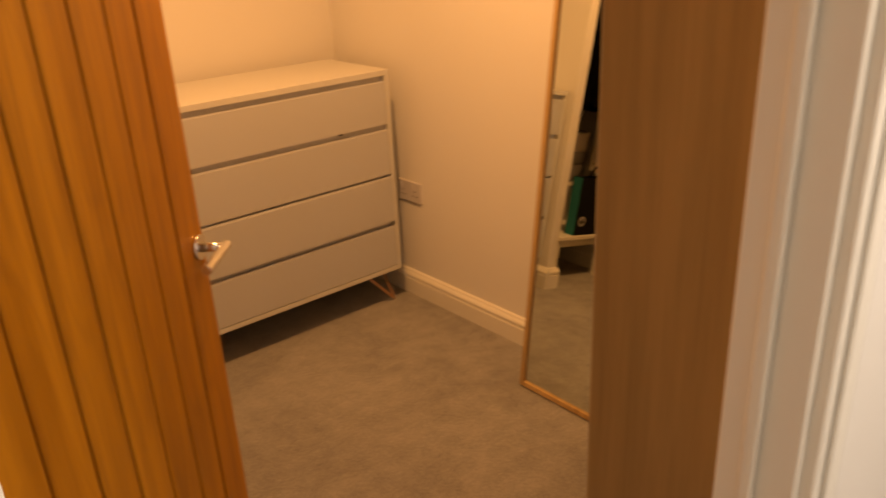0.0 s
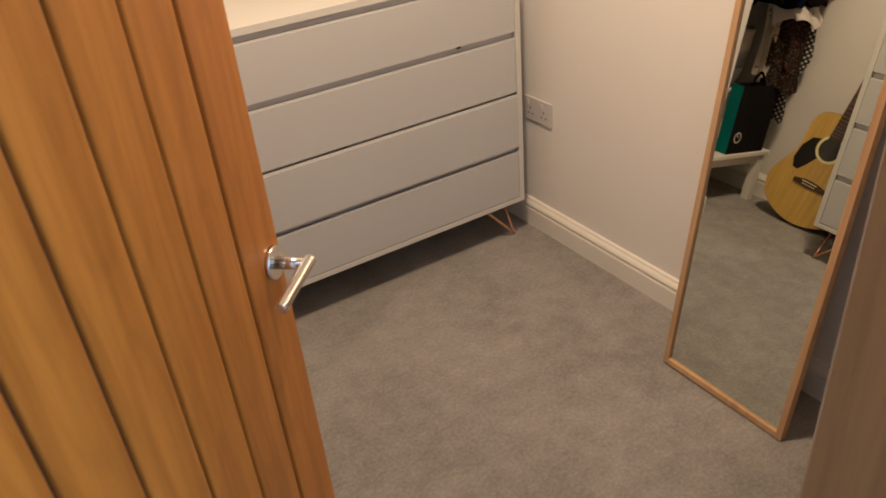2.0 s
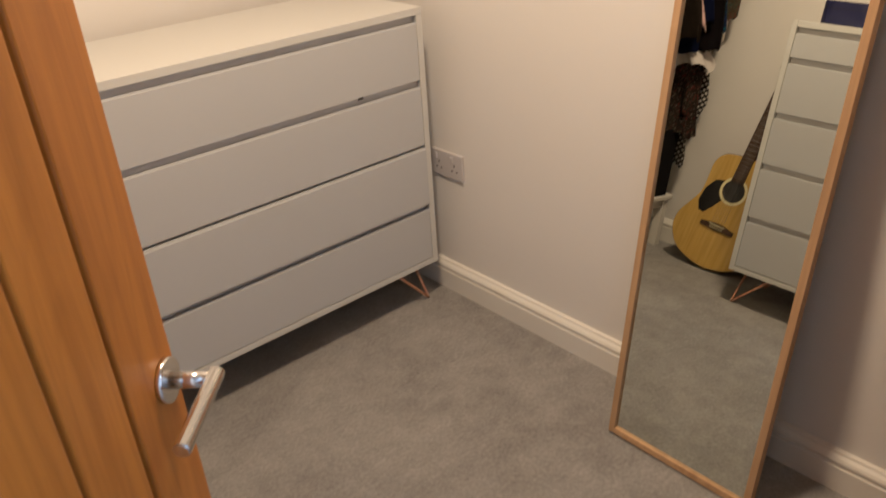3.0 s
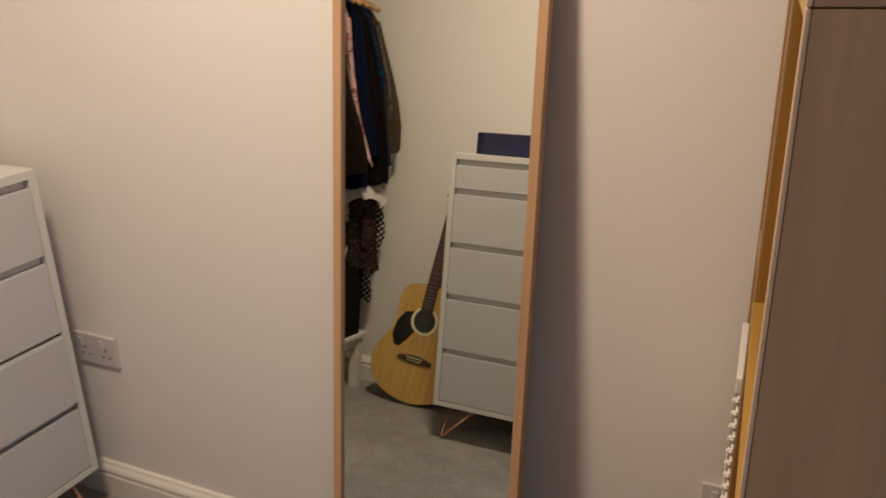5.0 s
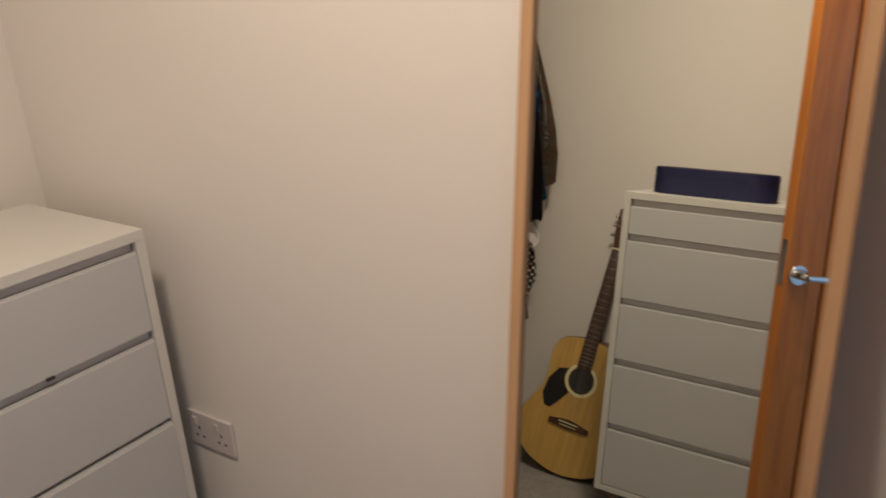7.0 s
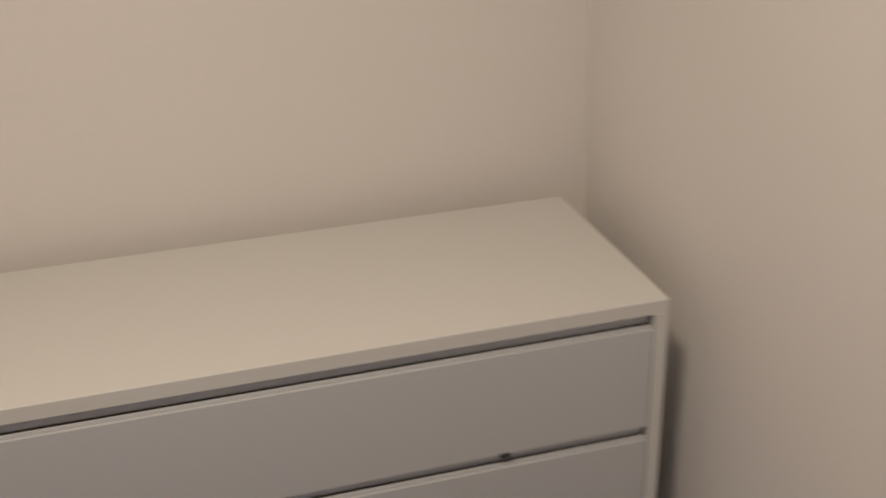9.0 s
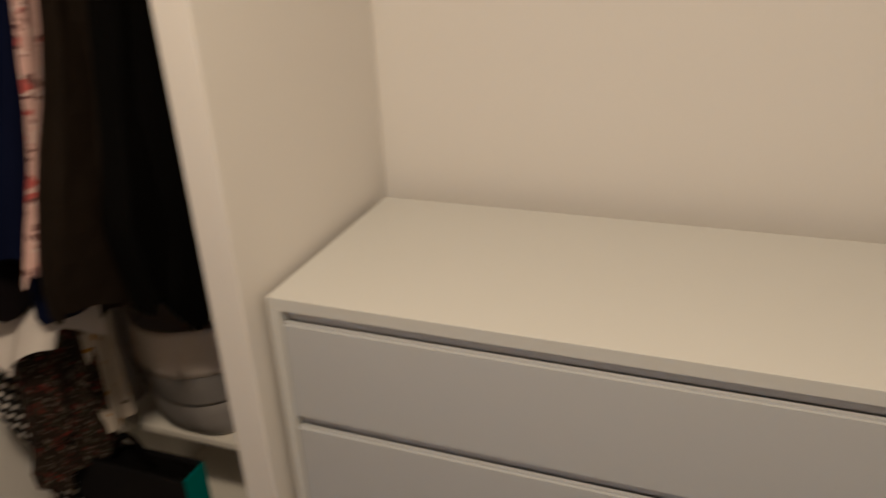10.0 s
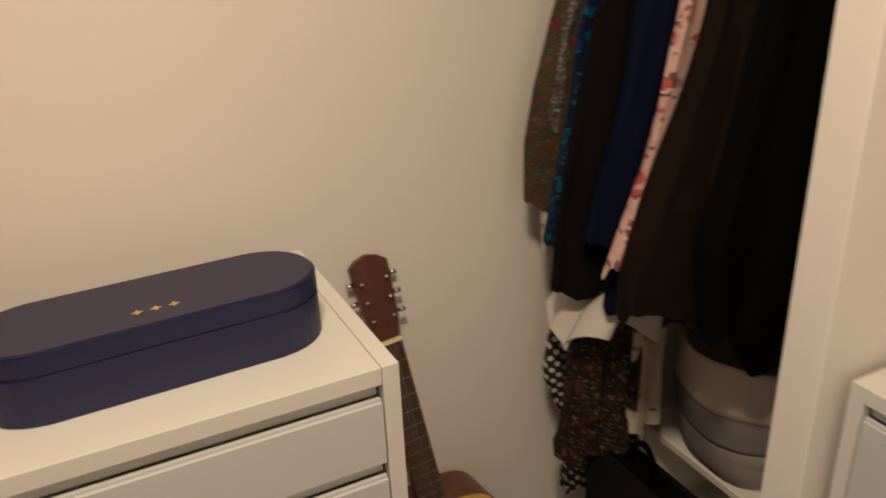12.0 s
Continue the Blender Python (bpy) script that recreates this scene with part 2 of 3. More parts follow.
FLORAL_DARK = printed("dark_floral", (0.016, 0.010, 0.007), ((0.10, 0.014, 0.011), (0.12, 0.095, 0.075), (0.040, 0.042, 0.026)), 62, 0.48)
DOTS = dotted("polka_dots", (0.010, 0.009, 0.010), (0.58, 0.54, 0.50), 55)
BRANCH = printed("branch_print", (0.46, 0.41, 0.35), ((0.10, 0.08, 0.07), (0.34, 0.17, 0.03)), 30, 0.34)
BEADS = printed("bead_braid", (0.05, 0.045, 0.042), ((0.40, 0.37, 0.34),), 160, 0.6)
SCROLL = printed("scroll_print", (0.55, 0.52, 0.48), ((0.03, 0.03, 0.03),), 45, 0.5)

# ---------------------------------------------------------------- mesh helpers


def box(bm, x0, x1, y0, y1, z0, z1, bevel=0.0, segments=2):
    got = bmesh.ops.create_cube(bm, size=1.0)
    for v in got["verts"]:
        v.co = Vector(((x0 + x1) / 2 + v.co.x * (x1 - x0), (y0 + y1) / 2 + v.co.y * (y1 - y0), (z0 + z1) / 2 + v.co.z * (z1 - z0)))
    if bevel:
        edges = list({e for v in got["verts"] for e in v.link_edges})
        bmesh.ops.bevel(bm, geom=edges, offset=bevel, segments=segments, affect="EDGES", profile=0.6)
    return bm


def boxed(*span, bevel=0.0, segments=2):
    return box(bmesh.new(), *span, bevel=bevel, segments=segments)


def rod(bm, a, b, r0, r1=None, sides=12, caps=True):
    a, b = Vector(a), Vector(b)
    way = b - a
    m = Matrix.Translation((a + b) / 2) @ way.to_track_quat("Z", "Y").to_matrix().to_4x4()
    bmesh.ops.create_cone(bm, cap_ends=caps, segments=sides, radius1=r0, radius2=r0 if r1 is None else r1, depth=way.length, matrix=m)
    return bm


def tube(bm, points, r, sides=8):
    """A round bar bent along the points."""
    points = [Vector(p) for p in points]
    rings = []
    for n, p in enumerate(points):
        way = (points[min(n + 1, len(points) - 1)] - points[max(n - 1, 0)]).normalized()
        turn = way.to_track_quat("Z", "Y")
        rings.append([bm.verts.new(p + turn @ Vector((r * math.cos(a), r * math.sin(a), 0))) for a in (2 * math.pi * k / sides for k in range(sides))])
    for r0, r1 in zip(rings, rings[1:]):
        for k in range(sides):
            bm.faces.new((r0[k], r0[(k + 1) % sides], r1[(k + 1) % sides], r1[k]))
    bm.faces.new(rings[0][::-1])
    bm.faces.new(rings[-1])
    return bm


def slab(outline, w0, w1, bevel=0.0):
    """An upright plate: outline of (u, v), swept from w0 to w1; u is up, v across, w out of the plate."""
    bm = bmesh.new()
    a = [bm.verts.new((v, w0, u)) for u, v in outline]
    b = [bm.verts.new((v, w1, u)) for u, v in outline]
    n = len(outline)
    bm.faces.new(a)
    bm.faces.new(b[::-1])
    for k in range(n):
        bm.faces.new((a[k], b[k], b[(k + 1) % n], a[(k + 1) % n]))
    bmesh.ops.recalc_face_normals(bm, faces=bm.faces)
    if bevel:
        rim = [e for e in bm.edges if (e.verts[0].co.y - w1) ** 2 + (e.verts[1].co.y - w1) ** 2 < 1e-10]
        bmesh.ops.bevel(bm, geom=rim, offset=bevel, segments=2, affect="EDGES")
    return bm


def mesh_of(name, bm, mat, smooth=False):
    me = bpy.data.meshes.new(name)
    bm.to_mesh(me)
    bm.free()
    me.materials.append(mat)
    if smooth:
        me.polygons.foreach_set("use_smooth", [True] * len(me.polygons))
        me.update()
    return me


def part(name, bm, mat, parent, label="", smooth=False):
    ob = new(name, mesh_of(name, bm, mat, smooth))
    ob.parent = parent
    return tagged(ob, label)


def thing(name, at, label, category, group=""):
    ob = new(name)
    ob.empty_display_size = 0.05
    ob.matrix_world = at
    return tagged(ob, label, category, group)


def setting(name, bm, mat, label=""):
    return tagged(new(name, mesh_of(name, bm, mat)), label, kind="structure")


# ---------------------------------------------------------------- the room and the landing
EX, WX, SY, CZ = -0.143, -2.050, -2.497, 2.36          # east, west and south wall, ceiling
STUB_Y = -2.032                                        # room face of the wall on the hinge side
NIB_X0, NIB_X1, NIB_Y = -1.462, -1.404, -0.512
DOOR_X0, DOOR_X1, DOOR_H = -2.010, -1.235, 2.03
HALL_X0, HALL_X1, HALL_Y = -2.75, -0.20, -3.95

setting("floor", boxed(HALL_X0 - 0.1, 0.1, HALL_Y - 0.1, 0.1, -0.12, 0.0), CARPET, "grey-beige cut-pile carpet with darker trodden patches")
setting("ceiling", boxed(HALL_X0 - 0.1, 0.1, HALL_Y - 0.1, 0.1, CZ, CZ + 0.1), CEILING)
setting("wall_north", boxed(WX - 0.1, 0.1, 0.0, 0.1, 0.0, CZ), WALL, "plain cream-white painted plaster wall")
setting("wall_east", boxed(EX, 0.1, SY - 0.1, 0.0, 0.0, CZ), WALL, "plain cream-white painted plaster wall")
setting("wall_west", boxed(WX - 0.1, WX, SY - 0.1, 0.0, 0.0, CZ), WALL, "plain cream-white painted plaster wall")
setting("wall_nib", boxed(NIB_X0, NIB_X1, NIB_Y, 0.0, 0.0, CZ, bevel=0.003), WALL, "narrow white partition beside the wardrobe niche")
south = bmesh.new()
box(south, HALL_X0, DOOR_X0 - 0.03, SY - 0.1, STUB_Y, 0.0, CZ)
box(south, DOOR_X1 + 0.03, EX, SY - 0.1, SY, 0.0, CZ)
box(south, DOOR_X0 - 0.03, DOOR_X1 + 0.03, SY - 0.1, SY, DOOR_H + 0.03, CZ)
setting("wall_south", south, WALL, "white painted wall with the doorway to the landing")
setting("wall_landing_west", boxed(HALL_X0 - 0.1, HALL_X0, HALL_Y, SY - 0.1, 0.0, CZ), WALL)
setting("wall_landing_east", boxed(HALL_X1, HALL_X1 + 0.1, HALL_Y, SY - 0.1, 0.0, CZ), WALL)
setting("wall_landing_south", boxed(HALL_X0 - 0.1, HALL_X1 + 0.1, HALL_Y - 0.1, HALL_Y, 0.0, CZ), WALL)


def skirting(name, a, b, inward):
    """A moulded skirting board from a to b on the floor; inward points into the room."""
    profile = ((0.0, 0.0), (0.024, 0.0), (0.024, 0.068), (0.0225, 0.071), (0.0175, 0.073), (0.0175, 0.076), (0.0225, 0.079),
               (0.0225, 0.086), (0.0185, 0.093), (0.012, 0.099), (0.0095, 0.105), (0.0, 0.107))
    a, b, inward = Vector((*a, 0)), Vector((*b, 0)), Vector((*inward, 0))
    bm = bmesh.new()
    ends = [[bm.verts.new(p + inward * d + Vector((0, 0, h))) for d, h in profile] for p in (a, b)]
    n = len(profile)
    for k in range(n):
        bm.faces.new((ends[0][k], ends[0][(k + 1) % n], ends[1][(k + 1) % n], ends[1][k]))
    bm.faces.new(ends[0])
    bm.faces.new(ends[1][::-1])
    bmesh.ops.recalc_face_normals(bm, faces=bm.faces)
    return setting(name, bm, TRIM, "cream gloss skirting board with a moulded top")


skirting("baseboard_east", (EX, 0), (EX, SY), (-1, 0))
skirting("baseboard_north", (NIB_X1, 0), (EX - 0.024, 0), (0, -1))
skirting("baseboard_niche", (WX + 0.024, 0), (NIB_X0, 0), (0, -1))
skirting("baseboard_west", (WX, 0), (WX, STUB_Y), (1, 0))
skirting("baseboard_nib_east", (NIB_X1, NIB_Y - 0.024), (NIB_X1, -0.024), (1, 0))
skirting("baseboard_nib_end", (NIB_X0 - 0.024, NIB_Y), (NIB_X1, NIB_Y), (0, -1))
skirting("baseboard_nib_west", (NIB_X0, NIB_Y), (NIB_X0, -0.024), (-1, 0))
skirting("baseboard_south", (DOOR_X1 + 0.105, SY), (EX - 0.024, SY), (0, 1))


def casing(name, x0, x1, y0, y1, z0, z1):
    return setting(name, boxed(x0, x1, y0, y1, z0, z1, bevel=0.006, segments=3), TRIM, "white gloss door frame")


for tag, x0, x1 in (("west", DOOR_X0 - 0.03, DOOR_X0), ("east", DOOR_X1, DOOR_X1 + 0.03)):
    casing("trim_jamb_" + tag, x0, x1, SY - 0.103, (STUB_Y if tag == "west" else SY) + 0.003, 0.0, DOOR_H)
casing("trim_jamb_head", DOOR_X0 - 0.03, DOOR_X1 + 0.03, SY - 0.103, SY + 0.003, DOOR_H, DOOR_H + 0.03)
casing("trim_stop_east", DOOR_X1 - 0.014, DOOR_X1, SY - 0.055, SY - 0.035, 0.0, DOOR_H)
for tag, x0, x1 in (("west", DOOR_X0 - 0.085, DOOR_X0 - 0.012), ("east", DOOR_X1 + 0.012, DOOR_X1 + 0.085)):
    casing("trim_landing_" + tag, x0, x1, SY - 0.12, SY - 0.1, 0.0, DOOR_H + 0.085)
    casing("trim_landing_bead_" + tag, x0 + 0.02, x1 - 0.02, SY - 0.127, SY - 0.12, 0.0, DOOR_H + 0.06)
casing("trim_landing_head", DOOR_X0 - 0.012, DOOR_X1 + 0.012, SY - 0.12, SY - 0.1, DOOR_H + 0.012, DOOR_H + 0.085)
setting("trim_seal_west", boxed(DOOR_X0 - 0.004, DOOR_X0 + 0.004, SY + 0.09, SY + 0.19, 0.0, DOOR_H - 0.004), RUBBER, "black draught seal in the door frame")
casing("trim_room_west", DOOR_X0 - 0.085, DOOR_X0 - 0.04, STUB_Y, STUB_Y + 0.012, 0.0, DOOR_H + 0.085)

# ---------------------------------------------------------------- ceiling lamps (above the view; fixtures assumed, the landing one invented)


def ceiling_lamp(place, label):
    t = thing("ceiling_light", pose(*place), label, "lamp", "ceiling lights")
    part("base", rod(bmesh.new(), (0, 0, -0.03), (0, 0, 0), 0.15, sides=40), CHROME, t)
    return t


ceiling_lamp((-0.99, -1.29, CZ), "added round flush ceiling light with a chrome rim, out of view")
# Invented fixture above the landing's daylight fill; no lamp is known there.
ceiling_lamp((-1.0, -3.2, CZ), "added round flush ceiling light with a chrome rim, out of view")

# ---------------------------------------------------------------- the oak door


def oak_door(hinge, angle, width):
    """Boarded oak door; its leaf runs along +x from the hinge, the landing side faces -y."""
    t = thing("door_1", pose(*hinge, 0.008, 0, 0, angle), "open oak cottage door of vertical tongue-and-groove boards", "door")
    height = 1.98
    # Core between the boards, in the darkened oak that deepens the groove shade.
    part("core", boxed(0.004, width - 0.004, 0.008, 0.032, 0.004, height - 0.004), GROOVE_SHADE, t)
    for x0, x1 in ((0.0, 0.133), (0.654, width)):
        part("stile", boxed(x0, x1, 0.0, 0.04, 0, height, bevel=0.003), OAK_DOOR, t)
    joints = (0.137, 0.241, 0.342, 0.444, 0.549, 0.650)
    for a, b in zip(joints, joints[1:]):
        part("board", boxed(a + 0.0040, b - 0.0040, 0.001, 0.039, 0.0, height, bevel=0.003), OAK_DOOR, t)
    x, z = width - 0.032, 0.907
    handle = part("handle", rod(bmesh.new(), (x, 0.0, z), (x, -0.008, z), 0.026, 0.0255, 32), CHROME, t, "satin chrome lever handle on a round rose", True)
    handle.data.polygons.foreach_set("use_smooth", [len(p.vertices) == 4 for p in handle.data.polygons])
    part("neck", rod(bmesh.new(), (x, -0.008, z), (x, -0.052, z), 0.0105, 0.0085, 20), CHROME, handle, smooth=True)
    lever = bmesh.new()
    rod(lever, (x + 0.012, -0.056, z + 0.001), (x - 0.108, -0.056, z - 0.004), 0.0095, 0.0095, 20)
    bmesh.ops.bevel(lever, geom=[e for e in lever.edges if len(e.link_faces) == 2 and any(len(f.verts) > 4 for f in e.link_faces)], offset=0.0015, segments=2, affect="EDGES")
    part("lever", lever, CHROME, handle)
    part("latch_plate", boxed(width - 0.0005, width + 0.002, 0.009, 0.031, z - 0.03, z + 0.09, bevel=0.001), CHROME, t)
    for hz in (0.2, 1.0, 1.75):
        part("hinge", rod(bmesh.new(), (-0.004, 0.045, hz), (-0.004, 0.045, hz + 0.1), 0.007, sides=14), CHROME, t, smooth=True)
    return t


DOOR_ANGLE = 45.0
oak_door((-1.9985, -2.0135), DOOR_ANGLE, 0.762)

# ---------------------------------------------------------------- drawer chests


def hairpin_leg(t, x, y, z, dx, dy):
    """A bent wire leg: two strands that spread at the top, and meet in a rounded foot."""
    bm = bmesh.new()
    foot = Vector((x, y, 0.006))
    top_a, top_b = Vector((x - dx, y, z)), Vector((x, y - dy, z))
    up = Vector((0, 0, 1))
    tube(bm, (top_a, foot + (top_a - foot) * 0.06, foot + up * 0.001, foot + (top_b - foot) * 0.06, top_b), 0.005)
    part("leg", bm, COPPER, t, "bent copper wire hairpin leg", True)


def drawer_chest(at, width, depth, base, top, slots, label, group, proud=None, capped=False):
    """Front faces -y; x runs from 0 to width, the back is at y = 0. slots: heights of the gaps between the drawers, from the top down."""
    t = thing("drawer_chest", at, label, "chest of drawers", group)
    side, gap = 0.020, 0.020
    for x in (0.0, width - side):
        part("side_panel", boxed(x, x + side, -depth, 0, base, top - 0.0223 if capped else top, bevel=0.0008), LACQUER, t)
    inset = 0.0 if capped else side + 0.0006
    part("top_panel", boxed(inset, width - inset, -depth, 0, top - 0.022, top - 0.0004, bevel=0.0012), LACQUER, t)
    part("bottom_panel", boxed(side, width - side, -depth, 0, base, base + 0.018, bevel=0.0012), LACQUER, t)
    part("back_panel", boxed(side, width - side, -0.012, -0.004, base + 0.018, top - 0.022), RECESS, t)
    part("carcass", boxed(side, width - side, -depth + 0.0300, -0.013, base + 0.018, top - 0.0225), RECESS, t)
    upper = [top - 0.022 - gap] + [s - gap for s in slots]
    lower = [s for s in slots] + [base + 0.018 + 0.003]
    for n, (z1, z0) in enumerate(zip(upper, lower)):
        out = 0.006 if n == proud else 0.0
        z1 += 0.010 if n == proud else 0.0
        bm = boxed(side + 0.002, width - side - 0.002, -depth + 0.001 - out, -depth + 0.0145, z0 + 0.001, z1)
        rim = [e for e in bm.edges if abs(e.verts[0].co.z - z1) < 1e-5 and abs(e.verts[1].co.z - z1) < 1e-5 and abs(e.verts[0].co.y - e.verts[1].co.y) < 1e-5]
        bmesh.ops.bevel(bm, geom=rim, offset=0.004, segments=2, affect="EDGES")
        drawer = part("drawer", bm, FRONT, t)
        part("finger_rail", boxed(side + 0.003, width - side - 0.003, -depth + 0.0150, -depth + 0.0295, z1 + 0.0005, z1 + gap - 0.0012), RECESS, drawer)
    for x, dx in ((0.03, -0.13), (width - 0.03, 0.13)):
        for y, dy in ((-depth + 0.03, -0.10), (-0.04, 0.10)):
            hairpin_leg(t, x, y, base, dx, dy)
    return t


wide = drawer_chest(pose(-1.3826, -0.0504, 0, 0, 0, -0.976), 1.1615, 0.4221, 0.1517, 0.985, (0.774, 0.5708, 0.371),
                    "wide white four-drawer chest on copper hairpin legs in the corner", "white drawer chests", 2, True)
part("chip", boxed(0.914, 0.930, -0.4243, -0.4190, 0.7705, 0.7765, bevel=0.001), RUBBER, wide, "dark chipped spot on a drawer edge")
tall = drawer_chest(pose(-1.9225, -1.4886, 0, 0, 0, 90), 0.500, 0.36, 0.138, 1.079, (0.953, 0.757, 0.5665, 0.360),
                    "tall narrow white five-drawer chest on copper hairpin legs", "white drawer chests")

# ---------------------------------------------------------------- leaning mirror
MIRROR_W, MIRROR_L, LEAN = 0.3945, 1.715, 6.82


def leaning_mirror(at):
    """Local frame: x across, z up the glass, the glass faces -y."""
    t = thing("floor_mirror", at, "tall frameless-backed mirror in a slim oak frame leaning on the wall", "mirror")
    w, h, bar, deep = MIRROR_W, MIRROR_L, 0.017, 0.024
    for x in (0, w - bar):
        part("frame_side", boxed(x, x + bar, 0, deep, 0, h, bevel=0.0015), FRAME_OAK, t)
    part("frame_bottom", boxed(bar, w - bar, 0.0005, deep, 0, bar, bevel=0.001), FRAME_OAK, t)
    part("frame_top", boxed(bar, w - bar, 0.0005, deep, h - bar, h, bevel=0.001), FRAME_OAK, t)
    part("glass", boxed(bar + 0.0005, w - bar - 0.0005, 0.008, 0.012, bar + 0.0005, h - bar - 0.0005), GLASS, t, "clear mirror glass")
    part("backing", boxed(bar + 0.0005, w - bar - 0.0005, 0.0135, 0.020, bar + 0.0005, h - bar - 0.0005), RUBBER, t)
    return t


leaning_mirror(pose(-0.3713, -1.3105, 0.007, 0, 0, -89.93) @ pose(0, 0, 0, -LEAN, 0, 0) @ pose(0, 0, 0, 0, 0.50, 0))

# ---------------------------------------------------------------- sockets


def wall_socket(at, label):
    """Double socket outlet; faces -y."""
    t = thing("wall_socket", at, label, "socket", "wall sockets")
    part("plate", boxed(-0.073, 0.073, -0.009, 0, -0.043, 0.043, bevel=0.0025, segments=3), PLASTIC, t)
    for x in (-0.036, 0.036):
        part("switch", boxed(x - 0.006 - 0.012, x + 0.006 - 0.012, -0.0125, -0.009, 0.012, 0.031, bevel=0.001), PLASTIC, t)
        for dx, dz, w, h in ((0, 0.003, 0.004, 0.008), (-0.011, -0.017, 0.0065, 0.0045), (0.011, -0.017, 0.0065, 0.0045)):
            part("pin_hole", boxed(x + dx - w / 2, x + dx + w / 2, -0.0098, -0.0088, dz - h / 2, dz + h / 2), HOLE, t)
    return t


wall_socket(pose(EX - 0.0005, -0.4768, 0.470, 0, 0, -90), "white plastic double wall socket beside the drawer chest")
wall_socket(pose(EX - 0.0005, -2.089, 0.454, 0, 0, -90), "white plastic double wall socket beside the shelf unit")

# ---------------------------------------------------------------- oak shelf unit
SHELF_X, SHELF_Y, SHELF_TOP, SHELF_SEAM = -0.978, -2.085, 1.72, 1.396

SHELF_TURN = pose(SHELF_X, SHELF_Y, 0, 0, 0, 1.9) @ pose(-SHELF_X, -SHELF_Y, 0)


def shelf_unit():
    t = thing("shelf_unit", SHELF_TURN, "oak-veneer cube shelf unit with a grained end panel", "bookcase")
    x0, x1, y0, y1 = SHELF_X, EX - 0.042, SHELF_Y, SY + 0.006
    mid = -0.42
    for z0, z1 in ((0.0, SHELF_SEAM - 0.0004), (SHELF_SEAM + 0.0004, SHELF_TOP)):
        part("end_panel", boxed(x0, x0 + 0.024, y1, y0 - 0.003, z0, z1, bevel=0.001), OAK_GREY, t, "greyer brown oak end panel")
        part("front_edge", boxed(x0, x0 + 0.024, y0 - 0.0028, y0, z0, z1, bevel=0.001), OAK_EDGE, t, "pale oak edge band")
    part("inner_panel", boxed(x0 + 0.0245, x0 + 0.028, y1 + 0.01, y0 - 0.004, 0.06, SHELF_TOP - 0.004), OAK_SHELF, t)
    part("end_panel", boxed(x1 - 0.024, x1, y1, y0, 0, SHELF_TOP), OAK_SHELF, t)
    part("divider", boxed(mid - 0.01, mid + 0.01, y1 + 0.008, y0 - 0.003, 0.06, SHELF_TOP), OAK_SHELF, t)
    part("divider_edge", boxed(mid - 0.01, mid + 0.01, y0 - 0.0028, y0 - 0.0005, 0.06, SHELF_TOP), OAK_EDGE, t)
    part("top_panel", boxed(x0, x1, y1, y0, SHELF_TOP + 0.001, SHELF_TOP + 0.03, bevel=0.002), OAK_GREY, t)
    part("back_panel", boxed(x0 + 0.024, x1 - 0.024, y1, y1 + 0.006, 0.0, SHELF_TOP), OAK_SHELF, t)
    part("plinth", boxed(x0 + 0.024, x1 - 0.024, y0 - 0.03, y0 - 0.012, 0, 0.059), OAK_SHELF, t)
    for a, b, heights in ((x0 + 0.0285, mid - 0.0105, (0.06, 0.36, 0.66, 0.975, SHELF_SEAM - 0.010)), (mid + 0.0105, x1 - 0.0245, (0.06, 0.33, 0.60, 1.00, 1.40))):
        for z in heights:
            part("shelf", boxed(a, b, y1 + 0.0065, y0 - 0.001, z, z + 0.02, bevel=0.001), OAK_FLAT, t)
    return t


shelf_unit()


def lattice_basket(at, w, d, h, label):
    """Open box of white lattice; front faces +y."""
    t = thing("storage_basket", at, label, "basket", "white lattice baskets")
    part("base", boxed(0, w, -d, 0, 0, 0.006), LATTICE, t)
    part("rim", box(box(box(boxed(0, w, -0.010, 0, h - 0.025, h, bevel=0.002), 0, w, -d, -d + 0.01, h - 0.025, h, 0.002),
                        0, 0.01, -d + 0.01, -0.01, h - 0.025, h, 0.002), w - 0.01, w, -d + 0.01, -0.01, h - 0.025, h, 0.002), LATTICE, t)
    for side in ("front", "left"):
        bm = bmesh.new()
        long = w if side == "front" else d
        step = 0.021
        n = int((long + h) / step)
        for slope in (1, -1):
            for k in range(n + 1):
                a = k * step
                lo, hi = max(0.0, a - long), min(a, h - 0.02)
                if hi - lo < 0.01:
                    continue
                p, q = (a - lo, lo), (a - hi, hi)
                if slope < 0:
                    p, q = (long - p[0], p[1]), (long - q[0], q[1])
                off = -0.004 if slope > 0 else -0.007
                if side == "front":
                    rod(bm, (p[0], off, p[1]), (q[0], off, q[1]), 0.0035, sides=6)
                else:
                    rod(bm, (-off, -p[0], p[1]), (-off, -q[0], q[1]), 0.0035, sides=6)
        part("lattice_" + side, bm, LATTICE, t)
    part("liner", boxed(0.012, w - 0.012, -d + 0.012, -0.012, 0.007, h - 0.018), LATTICE, t)
    return t


lattice_basket(SHELF_TURN @ pose(-0.4045, SHELF_Y + 0.007, 0.6205), 0.188, 0.26, 0.245, "white lattice storage basket standing on an oak shelf")

# ---------------------------------------------------------------- navy case on the tall chest


def stadium(x, y, n=14):
    """Rounded-end outline, long along y."""
    r = x / 2
    pts = [(r * math.cos(a), y / 2 - r + r * math.sin(a)) for a in (math.pi * k / n for k in range(n + 1))]
    return pts + [(-px, -py) for px, py in pts]


